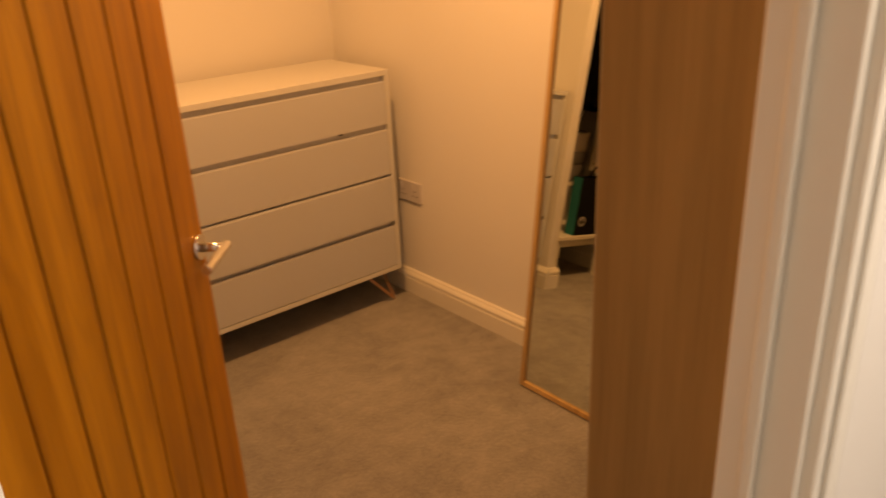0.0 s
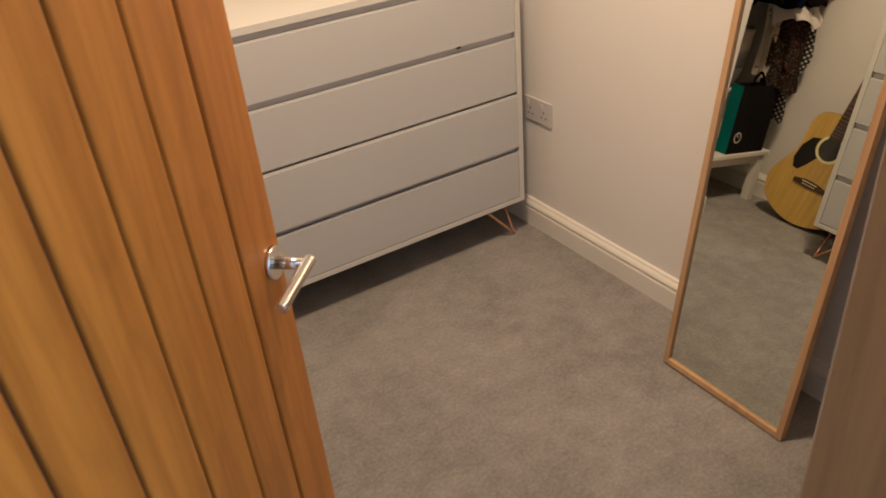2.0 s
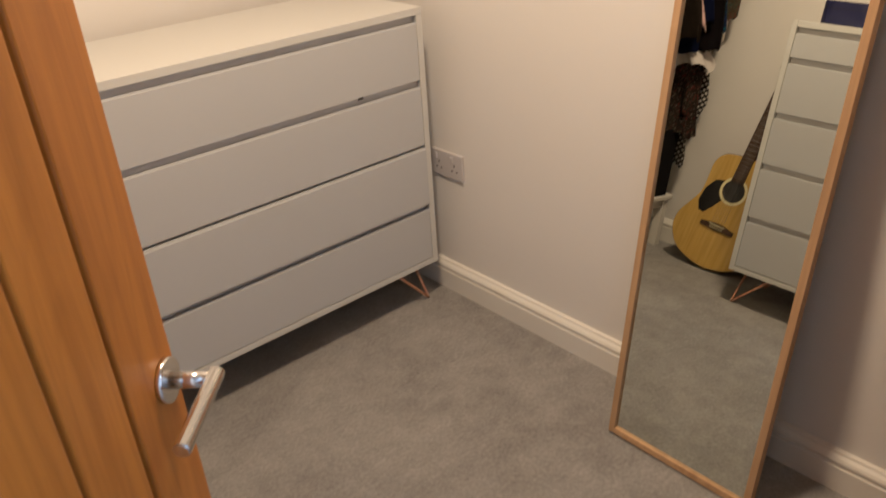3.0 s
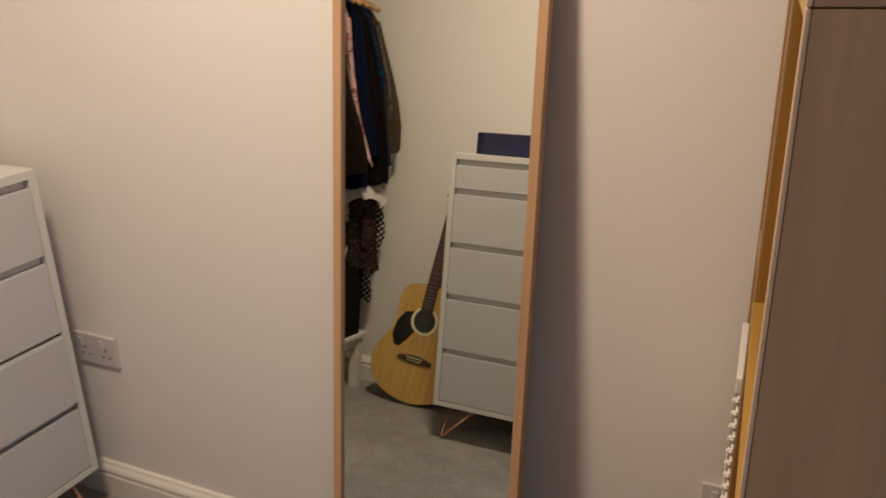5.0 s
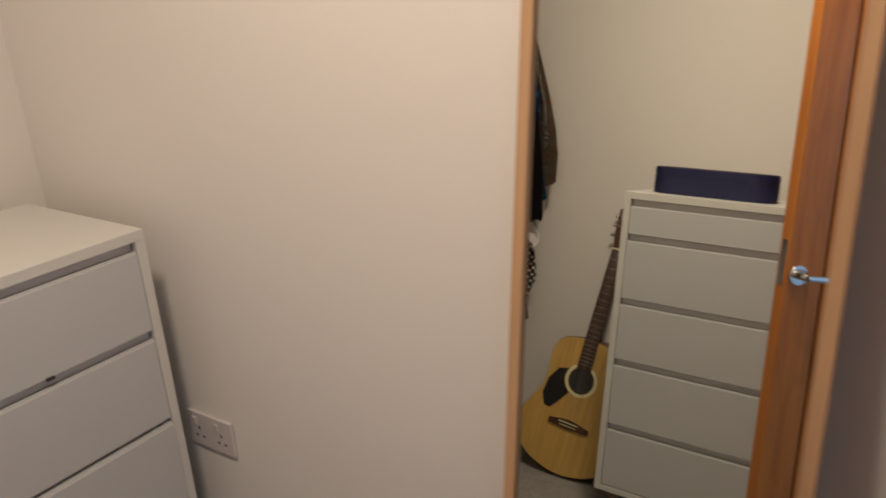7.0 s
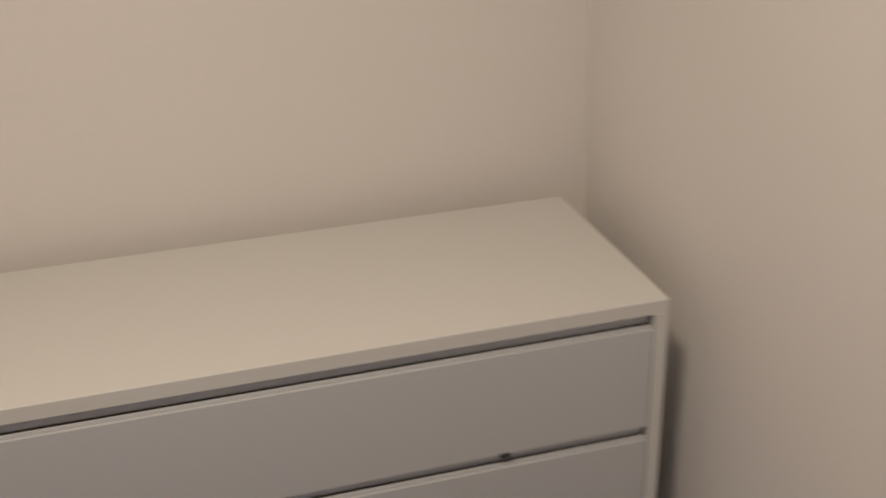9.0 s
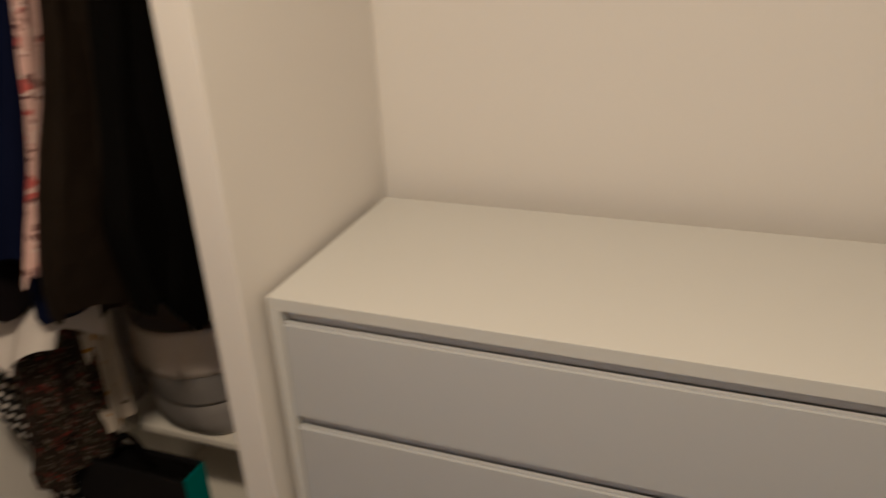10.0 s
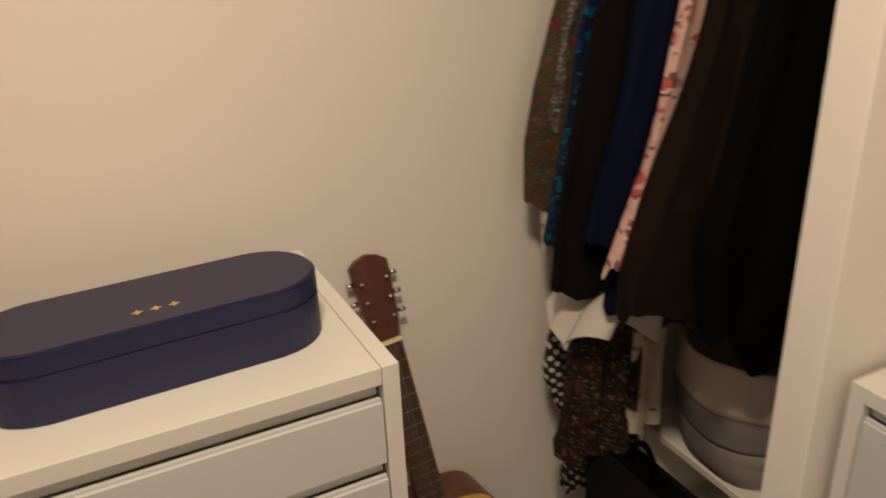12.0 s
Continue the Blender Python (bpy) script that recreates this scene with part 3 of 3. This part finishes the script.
def prism(outline, z0, z1, bevel=0.0):
    bm = bmesh.new()
    a = [bm.verts.new((x, y, z0)) for x, y in outline]
    b = [bm.verts.new((x, y, z1)) for x, y in outline]
    n = len(outline)
    bm.faces.new(a[::-1])
    bm.faces.new(b)
    for k in range(n):
        bm.faces.new((a[k], a[(k + 1) % n], b[(k + 1) % n], b[k]))
    if bevel:
        bmesh.ops.bevel(bm, geom=[e for e in bm.edges if len(e.link_faces) == 2 and any(len(f.verts) > 4 for f in e.link_faces)], offset=bevel, segments=2, affect="EDGES")
    return bm


def navy_case(at):
    t = thing("navy_case", at, "long rounded navy leatherette storage case on the tall chest", "case")
    w, d, h, seam = 0.36, 0.125, 0.079, 0.054
    outline = stadium(d, w)
    part("body", prism(outline, 0, seam - 0.0008, 0.0015), NAVY_LEATHER, t)
    part("seam", prism(stadium(d - 0.003, w - 0.003), seam - 0.0008, seam + 0.0008), RUBBER, t)
    lid = part("lid", prism(outline, seam + 0.0008, h - 0.002, 0.0015), NAVY_LEATHER, t)
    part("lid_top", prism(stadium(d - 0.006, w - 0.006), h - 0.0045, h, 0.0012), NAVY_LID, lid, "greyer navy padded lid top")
    for k in (-1, 0, 1):
        star = []
        for n in range(8):
            r = 0.0062 if n % 2 == 0 else 0.0032
            star.append((0.030 + r * math.cos(n * math.pi / 4), k * 0.0185 + r * 1.05 * math.sin(n * math.pi / 4)))
        part("gold_mark", prism(star, h + 0.0002, h + 0.0008), GOLD, lid, "small gold four-pointed mark")
    return t


navy_case(pose(-1.6955, -1.213, 1.0793, 0, 0, 2.0))

# ---------------------------------------------------------------- acoustic guitar


def body_half():
    """Half widths of the body from the tail (0) to the neck joint (0.505)."""
    keys = ((0.0, 0.0), (0.004, 0.045), (0.025, 0.115), (0.06, 0.165), (0.12, 0.197), (0.18, 0.196), (0.24, 0.166), (0.29, 0.140),
            (0.33, 0.134), (0.38, 0.135), (0.43, 0.136), (0.465, 0.124), (0.49, 0.098), (0.502, 0.05), (0.505, 0.0))
    out = []
    for n in range(len(keys) - 1):
        p0, p1, p2, p3 = (keys[max(0, min(len(keys) - 1, n + k))] for k in (-1, 0, 1, 2))
        for s in (0.0, 0.34, 0.67):
            out.append(tuple(0.5 * (2 * b + (c - a) * s + (2 * a - 5 * b + 4 * c - d) * s * s + (3 * b - a - 3 * c + d) * s ** 3) for a, b, c, d in zip(p0, p1, p2, p3)))
    return [(max(0.0, u), max(0.0, v)) for u, v in out]


def arc_disc(u, v, r, y0, y1, n=28, inner=None):
    bm = bmesh.new()
    ring = [(u + r * math.sin(a), v + r * math.cos(a)) for a in (2 * math.pi * k / n for k in range(n))]
    if inner is None:
        bm.free()
        return slab(ring, y0, y1)
    hole = [(u + inner * math.sin(a), v + inner * math.cos(a)) for a in (2 * math.pi * k / n for k in range(n))]
    o = [bm.verts.new((q, y1, p)) for p, q in ring]
    i = [bm.verts.new((q, y1, p)) for p, q in hole]
    o2 = [bm.verts.new((q, y0, p)) for p, q in ring]
    for k in range(n):
        bm.faces.new((o[k], o[(k + 1) % n], i[(k + 1) % n], i[k]))
        bm.faces.new((o[k], o2[k], o2[(k + 1) % n], o[(k + 1) % n]))
    return bm


def guitar(at):
    """Local frame: z up the strings, x across, the top faces -y; the tail rests at the origin."""
    t = thing("acoustic_guitar", at, "natural spruce-top dreadnought acoustic guitar leaning beside the tall chest", "guitar")
    half = body_half()
    outline = half + [(u, -v) for u, v in half[::-1][1:-1]]
    outline = [p for n, p in enumerate(outline) if math.dist(p, outline[n - 1]) > 1e-4]
    part("body", slab(outline, 0.105, 0.0025), MAHOGANY, t, "dark mahogany sides and back")
    part("soundboard", slab([(u * 0.994 + 0.0015, v * 0.988) for u, v in outline], 0.0024, -0.0006), SPRUCE, t, "glossy honey-coloured spruce top")
    part("soundhole", arc_disc(0.352, 0, 0.049, -0.0004, -0.0009), RUBBER, t, "dark round soundhole")
    part("rosette", arc_disc(0.352, 0, 0.061, -0.0005, -0.0011, 32, 0.050), BONE, t)
    guard = [(0.352 + 0.062 * math.sin(a), 0.062 * math.cos(a)) for a in (radians(d) for d in range(-58, 34, 8))]
    guard += [(0.372, 0.092), (0.325, 0.122), (0.265, 0.130), (0.225, 0.112), (0.222, 0.088), (0.262, 0.056)]
    part("pickguard", slab(guard, -0.0006, -0.0022), PICKGUARD, t, "glossy black teardrop pickguard")
    bridge = part("bridge", slab([(0.172, -0.078), (0.170, -0.03), (0.168, 0.0), (0.170, 0.03), (0.172, 0.078), (0.190, 0.078), (0.200, 0.03), (0.202, 0.0), (0.200, -0.03), (0.190, -0.078)], -0.0006, -0.009, 0.002), ROSEWOOD, t, "rosewood bridge")
    part("saddle", slab([(0.190, -0.037), (0.190, 0.037), (0.1935, 0.037), (0.1935, -0.037)], -0.0085, -0.0115), BONE, bridge)
    for n in range(6):
        v = (n - 2.5) * 0.0108
        part("bridge_pin", rod(bmesh.new(), (v, -0.008, 0.180), (v, -0.012, 0.180), 0.0028, sides=8), BONE, bridge)
    nut = 0.845
    part("neck", slab([(0.40, -0.027), (0.40, 0.027), (nut, 0.0215), (nut, -0.0215)], 0.018, -0.0008, 0.004), MAHOGANY, t)
    board = part("fingerboard", slab([(0.392, -0.028), (0.392, 0.028), (nut, 0.0218), (nut, -0.0218)], -0.0010, -0.0070), ROSEWOOD, t, "rosewood fingerboard")
    for n in range(1, 20):
        u = nut - 0.650 * (1 - 2 ** (-n / 12))
        v = 0.0218 + (nut - u) * 0.0136
        part("fret", boxed(-v, v, -0.0082, -0.0071, u - 0.0006, u + 0.0006), FRET, board)
    part("nut", boxed(-0.0222, 0.0222, -0.0105, -0.0005, nut + 0.0004, nut + 0.0056), BONE, t, "cream bone nut")
    head = part("headstock", slab([(nut + 0.006, -0.0225), (nut + 0.006, 0.0225), (nut + 0.045, 0.030), (nut + 0.145, 0.0350), (nut + 0.156, 0.021), (nut + 0.162, 0.0), (nut + 0.156, -0.021), (nut + 0.145, -0.0350), (nut + 0.045, -0.030)], 0.0145, -0.0005, 0.002), MAHOGANY, t, "reddish dark headstock")
    for n, u in enumerate((nut + 0.048, nut + 0.083, nut + 0.118)):
        for s in (-1, 1):
            v = s * (0.019 + n * 0.0018)
            tuner = part("tuner", rod(bmesh.new(), (v, -0.0006, u), (v, -0.0125, u), 0.0034, 0.0030, 12), STEEL, head, smooth=True)
            tuner["label"] = "bright steel tuning post"
            part("button", rod(bmesh.new(), (s * 0.034, 0.008, u), (s * 0.0455, 0.008, u), 0.0042, 0.0052, 12), STEEL, head, smooth=True)
    for n in range(6):
        v0, v1 = (n - 2.5) * 0.0108, (n - 2.5) * 0.0072
        part("string", rod(bmesh.new(), (v0, -0.0118, 0.1915), (v1, -0.0095, nut + 0.003), 0.0005, sides=5), STEEL, t)
    return t


tail, tip = Vector((-1.830, -0.740, 0.014)), Vector((-2.000, -0.830, 0.832))
up = (tip - tail).normalized()
face = Vector((1, 0, 0)) - up * up.x
face.normalize()
across = up.cross(face)
guitar(Matrix.Translation(tail) @ Matrix((across, -face, up)).transposed().to_4x4())

# ---------------------------------------------------------------- the wardrobe niche


def bench(x0, x1, y0, y1, top):
    t = thing("low_bench", pose(0, 0, 0), "low white wooden bench on the niche floor", "bench")
    part("seat", boxed(x0, x1, y0, y1, top - 0.022, top, bevel=0.004), TRIM, t)
    for x in (x0 + 0.012, x1 - 0.052):
        for y in (y0 + 0.012, y1 - 0.052):
            part("leg", boxed(x, x + 0.04, y, y + 0.04, 0.0, top - 0.0225, bevel=0.003), TRIM, t)
    part("apron", boxed(x0 + 0.0525, x1 - 0.0525, y0 + 0.018, y0 + 0.036, top - 0.06, top - 0.0225), TRIM, t)
    return t


NICHE = pose(-0.075, 0.013, -0.045)
BENCH_TOP = 0.250
bench(-1.965, -1.500, -0.470, -0.026, BENCH_TOP)


def step_shelf(x0, x1, y0, y1, base, top):
    t = thing("step_shelf", pose(0, 0, 0), "small white step shelf standing on the bench", "shelf")
    part("board", boxed(x0, x1, y0, y1, top - 0.018, top, bevel=0.003), TRIM, t)
    for x in (x0, x1 - 0.018):
        part("side", boxed(x, x + 0.018, y0 + 0.004, y1, base, top - 0.0185, bevel=0.002), TRIM, t)
    return t


STEP_TOP = 0.500
step_shelf(-1.970, -1.575, -0.278, -0.027, BENCH_TOP + 0.0005, STEP_TOP)


def knit_basket(at):
    t = thing("fabric_basket", at, "soft round fabric basket with white rim and grey bands", "basket")
    for name, mat, z0, z1 in (("base_band", PALE_KNIT, 0.0, 0.095), ("middle_band", GREY_KNIT, 0.0955, 0.165), ("upper_band", WHITE_KNIT, 0.1655, 0.262)):
        bm = bmesh.new()
        rings = []
        count = 7
        for k in range(count + 1):
            z = z0 + (z1 - z0) * k / count
            r = 0.098 + 0.048 * min(1.0, z / 0.15) ** 0.55
            rings.append([bm.verts.new(((r + 0.004 * math.sin(5 * a + 14 * z) + 0.0030 * math.cos(z * 300)) * math.cos(a), (r + 0.004 * math.sin(5 * a + 14 * z)) * math.sin(a), z)) for a in (2 * math.pi * n / 40 for n in range(40))])
        for a, b in zip(rings, rings[1:]):
            for n in range(40):
                bm.faces.new((a[n], a[(n + 1) % 40], b[(n + 1) % 40], b[n]))
        bm.faces.new(rings[0][::-1])
        if name == "upper_band":
            inner = [bm.verts.new((v.co.x * 0.93, v.co.y * 0.93, v.co.z - 0.004)) for v in rings[-1]]
            for n in range(40):
                bm.faces.new((rings[-1][n], rings[-1][(n + 1) % 40], inner[(n + 1) % 40], inner[n]))
            bm.faces.new([bm.verts.new((v.co.x, v.co.y, v.co.z - 0.05)) for v in inner])
        part(name, bm, mat, t, smooth=True)
    return t


knit_basket(pose(-1.765, -0.165, STEP_TOP + 0.0005) @ Matrix.Diagonal((1.10, 1.08, 1.06, 1)))


def paper_bag(at):
    """Front faces -y."""
    t = thing("gift_bag", at, "black card bag with teal sides standing on the bench", "bag")
    w, d, h = 0.27, 0.062, 0.308
    part("front", boxed(0.001, w - 0.001, -d, -d + 0.002, 0, h), BLACK_CARD, t)
    part("back", boxed(0.001, w - 0.001, -0.002, 0, 0, h), BLACK_CARD, t)
    for x in (0.0, w - 0.002):
        part("gusset", boxed(x, x + 0.002, -d + 0.0022, -0.0022, 0, h), TEAL, t, "teal side gusset")
    part("bottom", boxed(0.002, w - 0.002, -d + 0.002, -0.002, 0, 0.003), BLACK_CARD, t)
    fill = bmesh.new()
    bmesh.ops.create_grid(fill, x_segments=16, y_segments=10, size=0.5)
    for v in fill.verts:
        edge = max(abs(v.co.x), abs(v.co.y)) * 2
        v.co = Vector((w / 2 + v.co.x * (w - 0.008), -d / 2 + v.co.y * (d - 0.008), h - 0.012 + 0.05 * noise.noise(Vector((v.co.x * 5, v.co.y * 4, 2.0))) * (1.2 - edge)))
    part("stuffing", fill, BLACK_CLOTH, t, "crumpled black cloth in the bag", True)
    arcs = [(w * 0.30 + 0.16 * s * w * 2.2, -d / 2, h - 0.01 + 0.062 * math.sin(math.pi * s)) for s in (k / 10 for k in range(11))]
    part("handle", tube(bmesh.new(), arcs, 0.006), BLACK_CLOTH, t, "black cord handle", True)
    mark = arc_disc(0.075, w * 0.80, 0.026, -d - 0.0003, -d - 0.0010, 26, 0.019)
    part("mark", mark, LOGO, t, "pale ring mark")
    part("mark", rod(bmesh.new(), (w * 0.80, -d - 0.0008, 0.078), (w * 0.80 + 0.012, -d - 0.0008, 0.095), 0.003, sides=6), LOGO, t)
    return t


paper_bag(pose(-1.912, -0.398, BENCH_TOP + 0.0005))

# The rail and the clothes on it
RAIL_Y, RAIL_Z = -0.287, 1.745
rail = thing("clothes_rail", pose(0, 0, 0), "chrome clothes rail across the niche", "rail")
part("bar", rod(bmesh.new(), (WX + 0.001, RAIL_Y, RAIL_Z), (NIB_X0 - 0.001, RAIL_Y, RAIL_Z), 0.0125, sides=20), CHROME, rail, smooth=True)
for x0, x1 in ((WX + 0.0005, WX + 0.008), (NIB_X0 - 0.008, NIB_X0 - 0.0005)):
    part("bracket", rod(bmesh.new(), (x0, RAIL_Y, RAIL_Z), (x1, RAIL_Y, RAIL_Z), 0.026, sides=24), CHROME, rail)


def hanger(x, half=0.155, turn=0.0):
    t = thing("clothes_hanger", NICHE @ pose(x, -0.30, 0, 0, 0, turn), "curved wooden clothes hanger on the rail", "hanger", "wooden hangers")
    arc = [(0, half * s, 1.735 - 0.055 * abs(s) ** 1.6) for s in (k / 8 for k in range(-8, 9))]
    part("shoulders", tube(bmesh.new(), arc, 0.010), HANGER, t, smooth=True)
    hook = [(0, 0, 1.735), (0, 0.002, 1.758), (0, 0.0165, 1.772), (0, 0.019, 1.790), (0, 0.011, 1.8045), (0, -0.004, 1.8075), (0, -0.0165, 1.797)]
    part("hook", tube(bmesh.new(), hook, 0.0022, 6), STEEL, t, smooth=True)
    return t


def sheet(levels, x, thick, folds, seed, lean=0.0, steps=56, rise=30, ragged=0.010):
    """A hanging garment as a closed flattened tube. levels: (z, y front, y back) from the top down; folds deepen towards the hem."""
    bm = bmesh.new()
    zs = [levels[0][0] + (levels[-1][0] - levels[0][0]) * k / rise for k in range(rise + 1)]
    rings = []
    for z in zs:
        for (z0, a0, b0), (z1, a1, b1) in zip(levels, levels[1:]):
            if z0 >= z >= z1:
                s = (z0 - z) / (z0 - z1)
                front, back = a0 + (a1 - a0) * s, b0 + (b1 - b0) * s
                break
        drop = (levels[0][0] - z) / (levels[0][0] - levels[-1][0])
        mid, half = (front + back) / 2, (back - front) / 2
        ring = []
        for k in range(steps):
            a = 2 * math.pi * k / steps
            wave = math.sin(folds * a + seed + 1.3 * noise.noise(Vector((seed, 2.2 * z, a)))) * (0.25 + 0.75 * drop)
            n2 = noise.noise(Vector((seed * 3.1 + 2 * math.cos(a), 2 * math.sin(a), 6 * z)))
            ca, sa = math.cos(a), math.sin(a)
            ry = half * (abs(ca) ** 0.7) * (1 if ca >= 0 else -1)
            rx = thick * (abs(sa) ** 0.75) * (1 if sa >= 0 else -1) * (0.55 + 0.45 * drop ** 0.5)
            hem = (ragged * math.sin(3 * a + seed) + 0.5 * ragged * math.sin(7 * a + 2 * seed)) * drop ** 6
            ring.append(bm.verts.new((x + rx * (1 + 0.42 * wave) + 0.011 * n2 + lean * drop, mid + ry * (1 + 0.07 * n2) + 0.005 * wave, z + hem)))
        rings.append(ring)
    for a, b in zip(rings, rings[1:]):
        for k in range(steps):
            bm.faces.new((a[k], b[k], b[(k + 1) % steps], a[(k + 1) % steps]))
    bm.faces.new(rings[0])
    bmesh.ops.recalc_face_normals(bm, faces=bm.faces)
    return bm


def garment(name, mat, label, x, thick, levels, folds, seed, category="clothes", lean=0.0, extra=(), ragged=0.010):
    t = thing(name, NICHE, label, category, "clothes on the rail")
    part("body", sheet(levels, x, thick, folds, seed, lean, ragged=ragged), mat, t, smooth=True)
    for pname, pmat, px, pthick, plevels, pfolds, pseed, plabel in extra:
        part(pname, sheet(plevels, px, pthick, pfolds, pseed, 0, 28), pmat, t, plabel, True)
    return t


def shoulders(bottom, front=-0.52, back=-0.08, top=1.722):
    """Outline of a shirt or coat on its hanger, down to the hem."""
    return ((top, -0.34, -0.26), (top - 0.025, -0.40, -0.19), (top - 0.085, -0.445, -0.13), (1.39, front + 0.025, back), (bottom, front - 0.04, back))


for hx, turn in ((-1.888, 2), (-1.845, -3), (-1.795, 2), (-1.725, 0), (-1.672, -2), (-1.612, 3), (-1.545, 0)):
    hanger(hx, turn=turn)

garment("floral_shirt", FLORAL_OLIVE, "olive floral blouse with red and green flowers", -1.893, 0.022, shoulders(1.14, -0.515), 3, 1.0,
        extra=(("sleeve", FLORAL_OLIVE, -1.895, 0.024, ((1.64, -0.45, -0.38), (1.41, -0.53, -0.43), (1.30, -0.563, -0.45), (1.205, -0.58, -0.47), (1.10, -0.582, -0.475)), 2, 4.0, ""),
               ("beaded_trim", BEADS, -1.866, 0.003, ((1.62, -0.462, -0.450), (1.39, -0.532, -0.520), (1.24, -0.556, -0.544)), 2, 1.5, "grey beaded trim"),
               ("cuff", SCROLL, -1.882, 0.016, ((1.13, -0.56, -0.47), (1.00, -0.556, -0.46)), 2, 2.0, "white cuff with black scrolls")))
garment("blue_print_top", BLUE_PRINT, "dark blue top with turquoise leaf print", -1.846, 0.020, shoulders(1.05, -0.540), 4, 2.0)
garment("dark_dress", BROWN_BLACK, "brown-black long-sleeved knit dress", -1.796, 0.030, shoulders(0.962, -0.525), 4, 3.0, ragged=0.004,
        extra=(("sleeve", BROWN_BLACK, -1.798, 0.026, ((1.64, -0.45, -0.38), (1.41, -0.516, -0.42), (1.295, -0.545, -0.43), (1.21, -0.562, -0.44), (1.08, -0.579, -0.45), (0.970, -0.588, -0.46)), 2, 5.0, ""),))
garment("navy_coat", NAVY_CLOTH, "navy blue jacket with straight sleeves", -1.722, 0.026, shoulders(0.945, -0.502), 3, 4.4,
        extra=(("sleeve", NAVY_CLOTH, -1.735, 0.026, ((1.64, -0.45, -0.37), (1.41, -0.497, -0.40), (1.30, -0.513, -0.41), (1.22, -0.535, -0.43), (1.075, -0.575, -0.45)), 2, 6.0, ""),))
garment("pink_shirt", PINK_PRINT, "pink blouse with red floral print", -1.686, 0.012, ((1.722, -0.34, -0.25), (1.69, -0.39, -0.18), (1.62, -0.425, -0.12), (1.40, -0.445, -0.10), (1.15, -0.505, -0.08)), 4, 5.2,
        extra=(("sleeve", PINK_PRINT, -1.684, 0.011, ((1.62, -0.435, -0.38), (1.41, -0.463, -0.40), (1.30, -0.486, -0.42), (1.225, -0.507, -0.43), (1.15, -0.533, -0.45), (1.045, -0.570, -0.50)), 3, 6.6, ""),))
garment("quilted_jacket", QUILT, "black quilted jacket with diagonal stitching", -1.612, 0.044, shoulders(0.965, -0.468), 3, 6.1,
        extra=(("sleeve", QUILT, -1.620, 0.040, ((1.64, -0.43, -0.33), (1.41, -0.468, -0.34), (1.31, -0.495, -0.35), (1.24, -0.526, -0.37), (1.175, -0.552, -0.39), (1.085, -0.578, -0.41), (1.04, -0.586, -0.42), (1.000, -0.586, -0.43)), 2, 7.0, ""),))
garment("black_coat", BLACK_CLOTH, "black wool coat beside the partition", -1.530, 0.036, ((1.722, -0.34, -0.25), (1.69, -0.39, -0.17), (1.64, -0.43, -0.10), (1.4, -0.46, -0.08), (0.985, -0.46, -0.07), (0.905, -0.40, -0.07)), 3, 7.3,
        extra=(("sleeve", BLACK_CLOTH, -1.535, 0.034, ((1.64, -0.43, -0.34), (1.3, -0.485, -0.38), (1.13, -0.530, -0.39), (0.985, -0.505, -0.38)), 2, 8.0, ""),))
garment("white_blouse", WHITE_COTTON, "white cotton blouse hem under the coats", -1.803, 0.066, ((1.30, -0.36, -0.28), (1.03, -0.395, -0.33), (0.980, -0.420, -0.35), (0.948, -0.530, -0.36), (0.884, -0.578, -0.385)), 6, 8.2, ragged=0.018)
garment("floral_dress", FLORAL_DARK, "dark floral dress with small red flowers", -1.825, 0.040, ((1.30, -0.42, -0.30), (0.90, -0.525, -0.36), (0.68, -0.535, -0.385)), 5, 9.1,
        extra=(("frill", FLORAL_DARK, -1.828, 0.046, ((0.70, -0.530, -0.385), (0.585, -0.550, -0.385)), 8, 3.3, "gathered frill at the hem"),))
garment("dotted_dress", DOTS, "black dress with white polka dots", -1.892, 0.018, ((1.30, -0.42, -0.24), (0.86, -0.525, -0.34), (0.735, -0.548, -0.36), (0.64, -0.510, -0.38), (0.575, -0.480, -0.40), (0.432, -0.492, -0.44)), 3, 10.4, ragged=0.012)
garment("branch_dress", BRANCH, "pale dress printed with dark branches", -1.795, 0.018, ((1.30, -0.36, -0.26), (0.9, -0.41, -0.34), (0.62, -0.415, -0.345)), 4, 11.7)
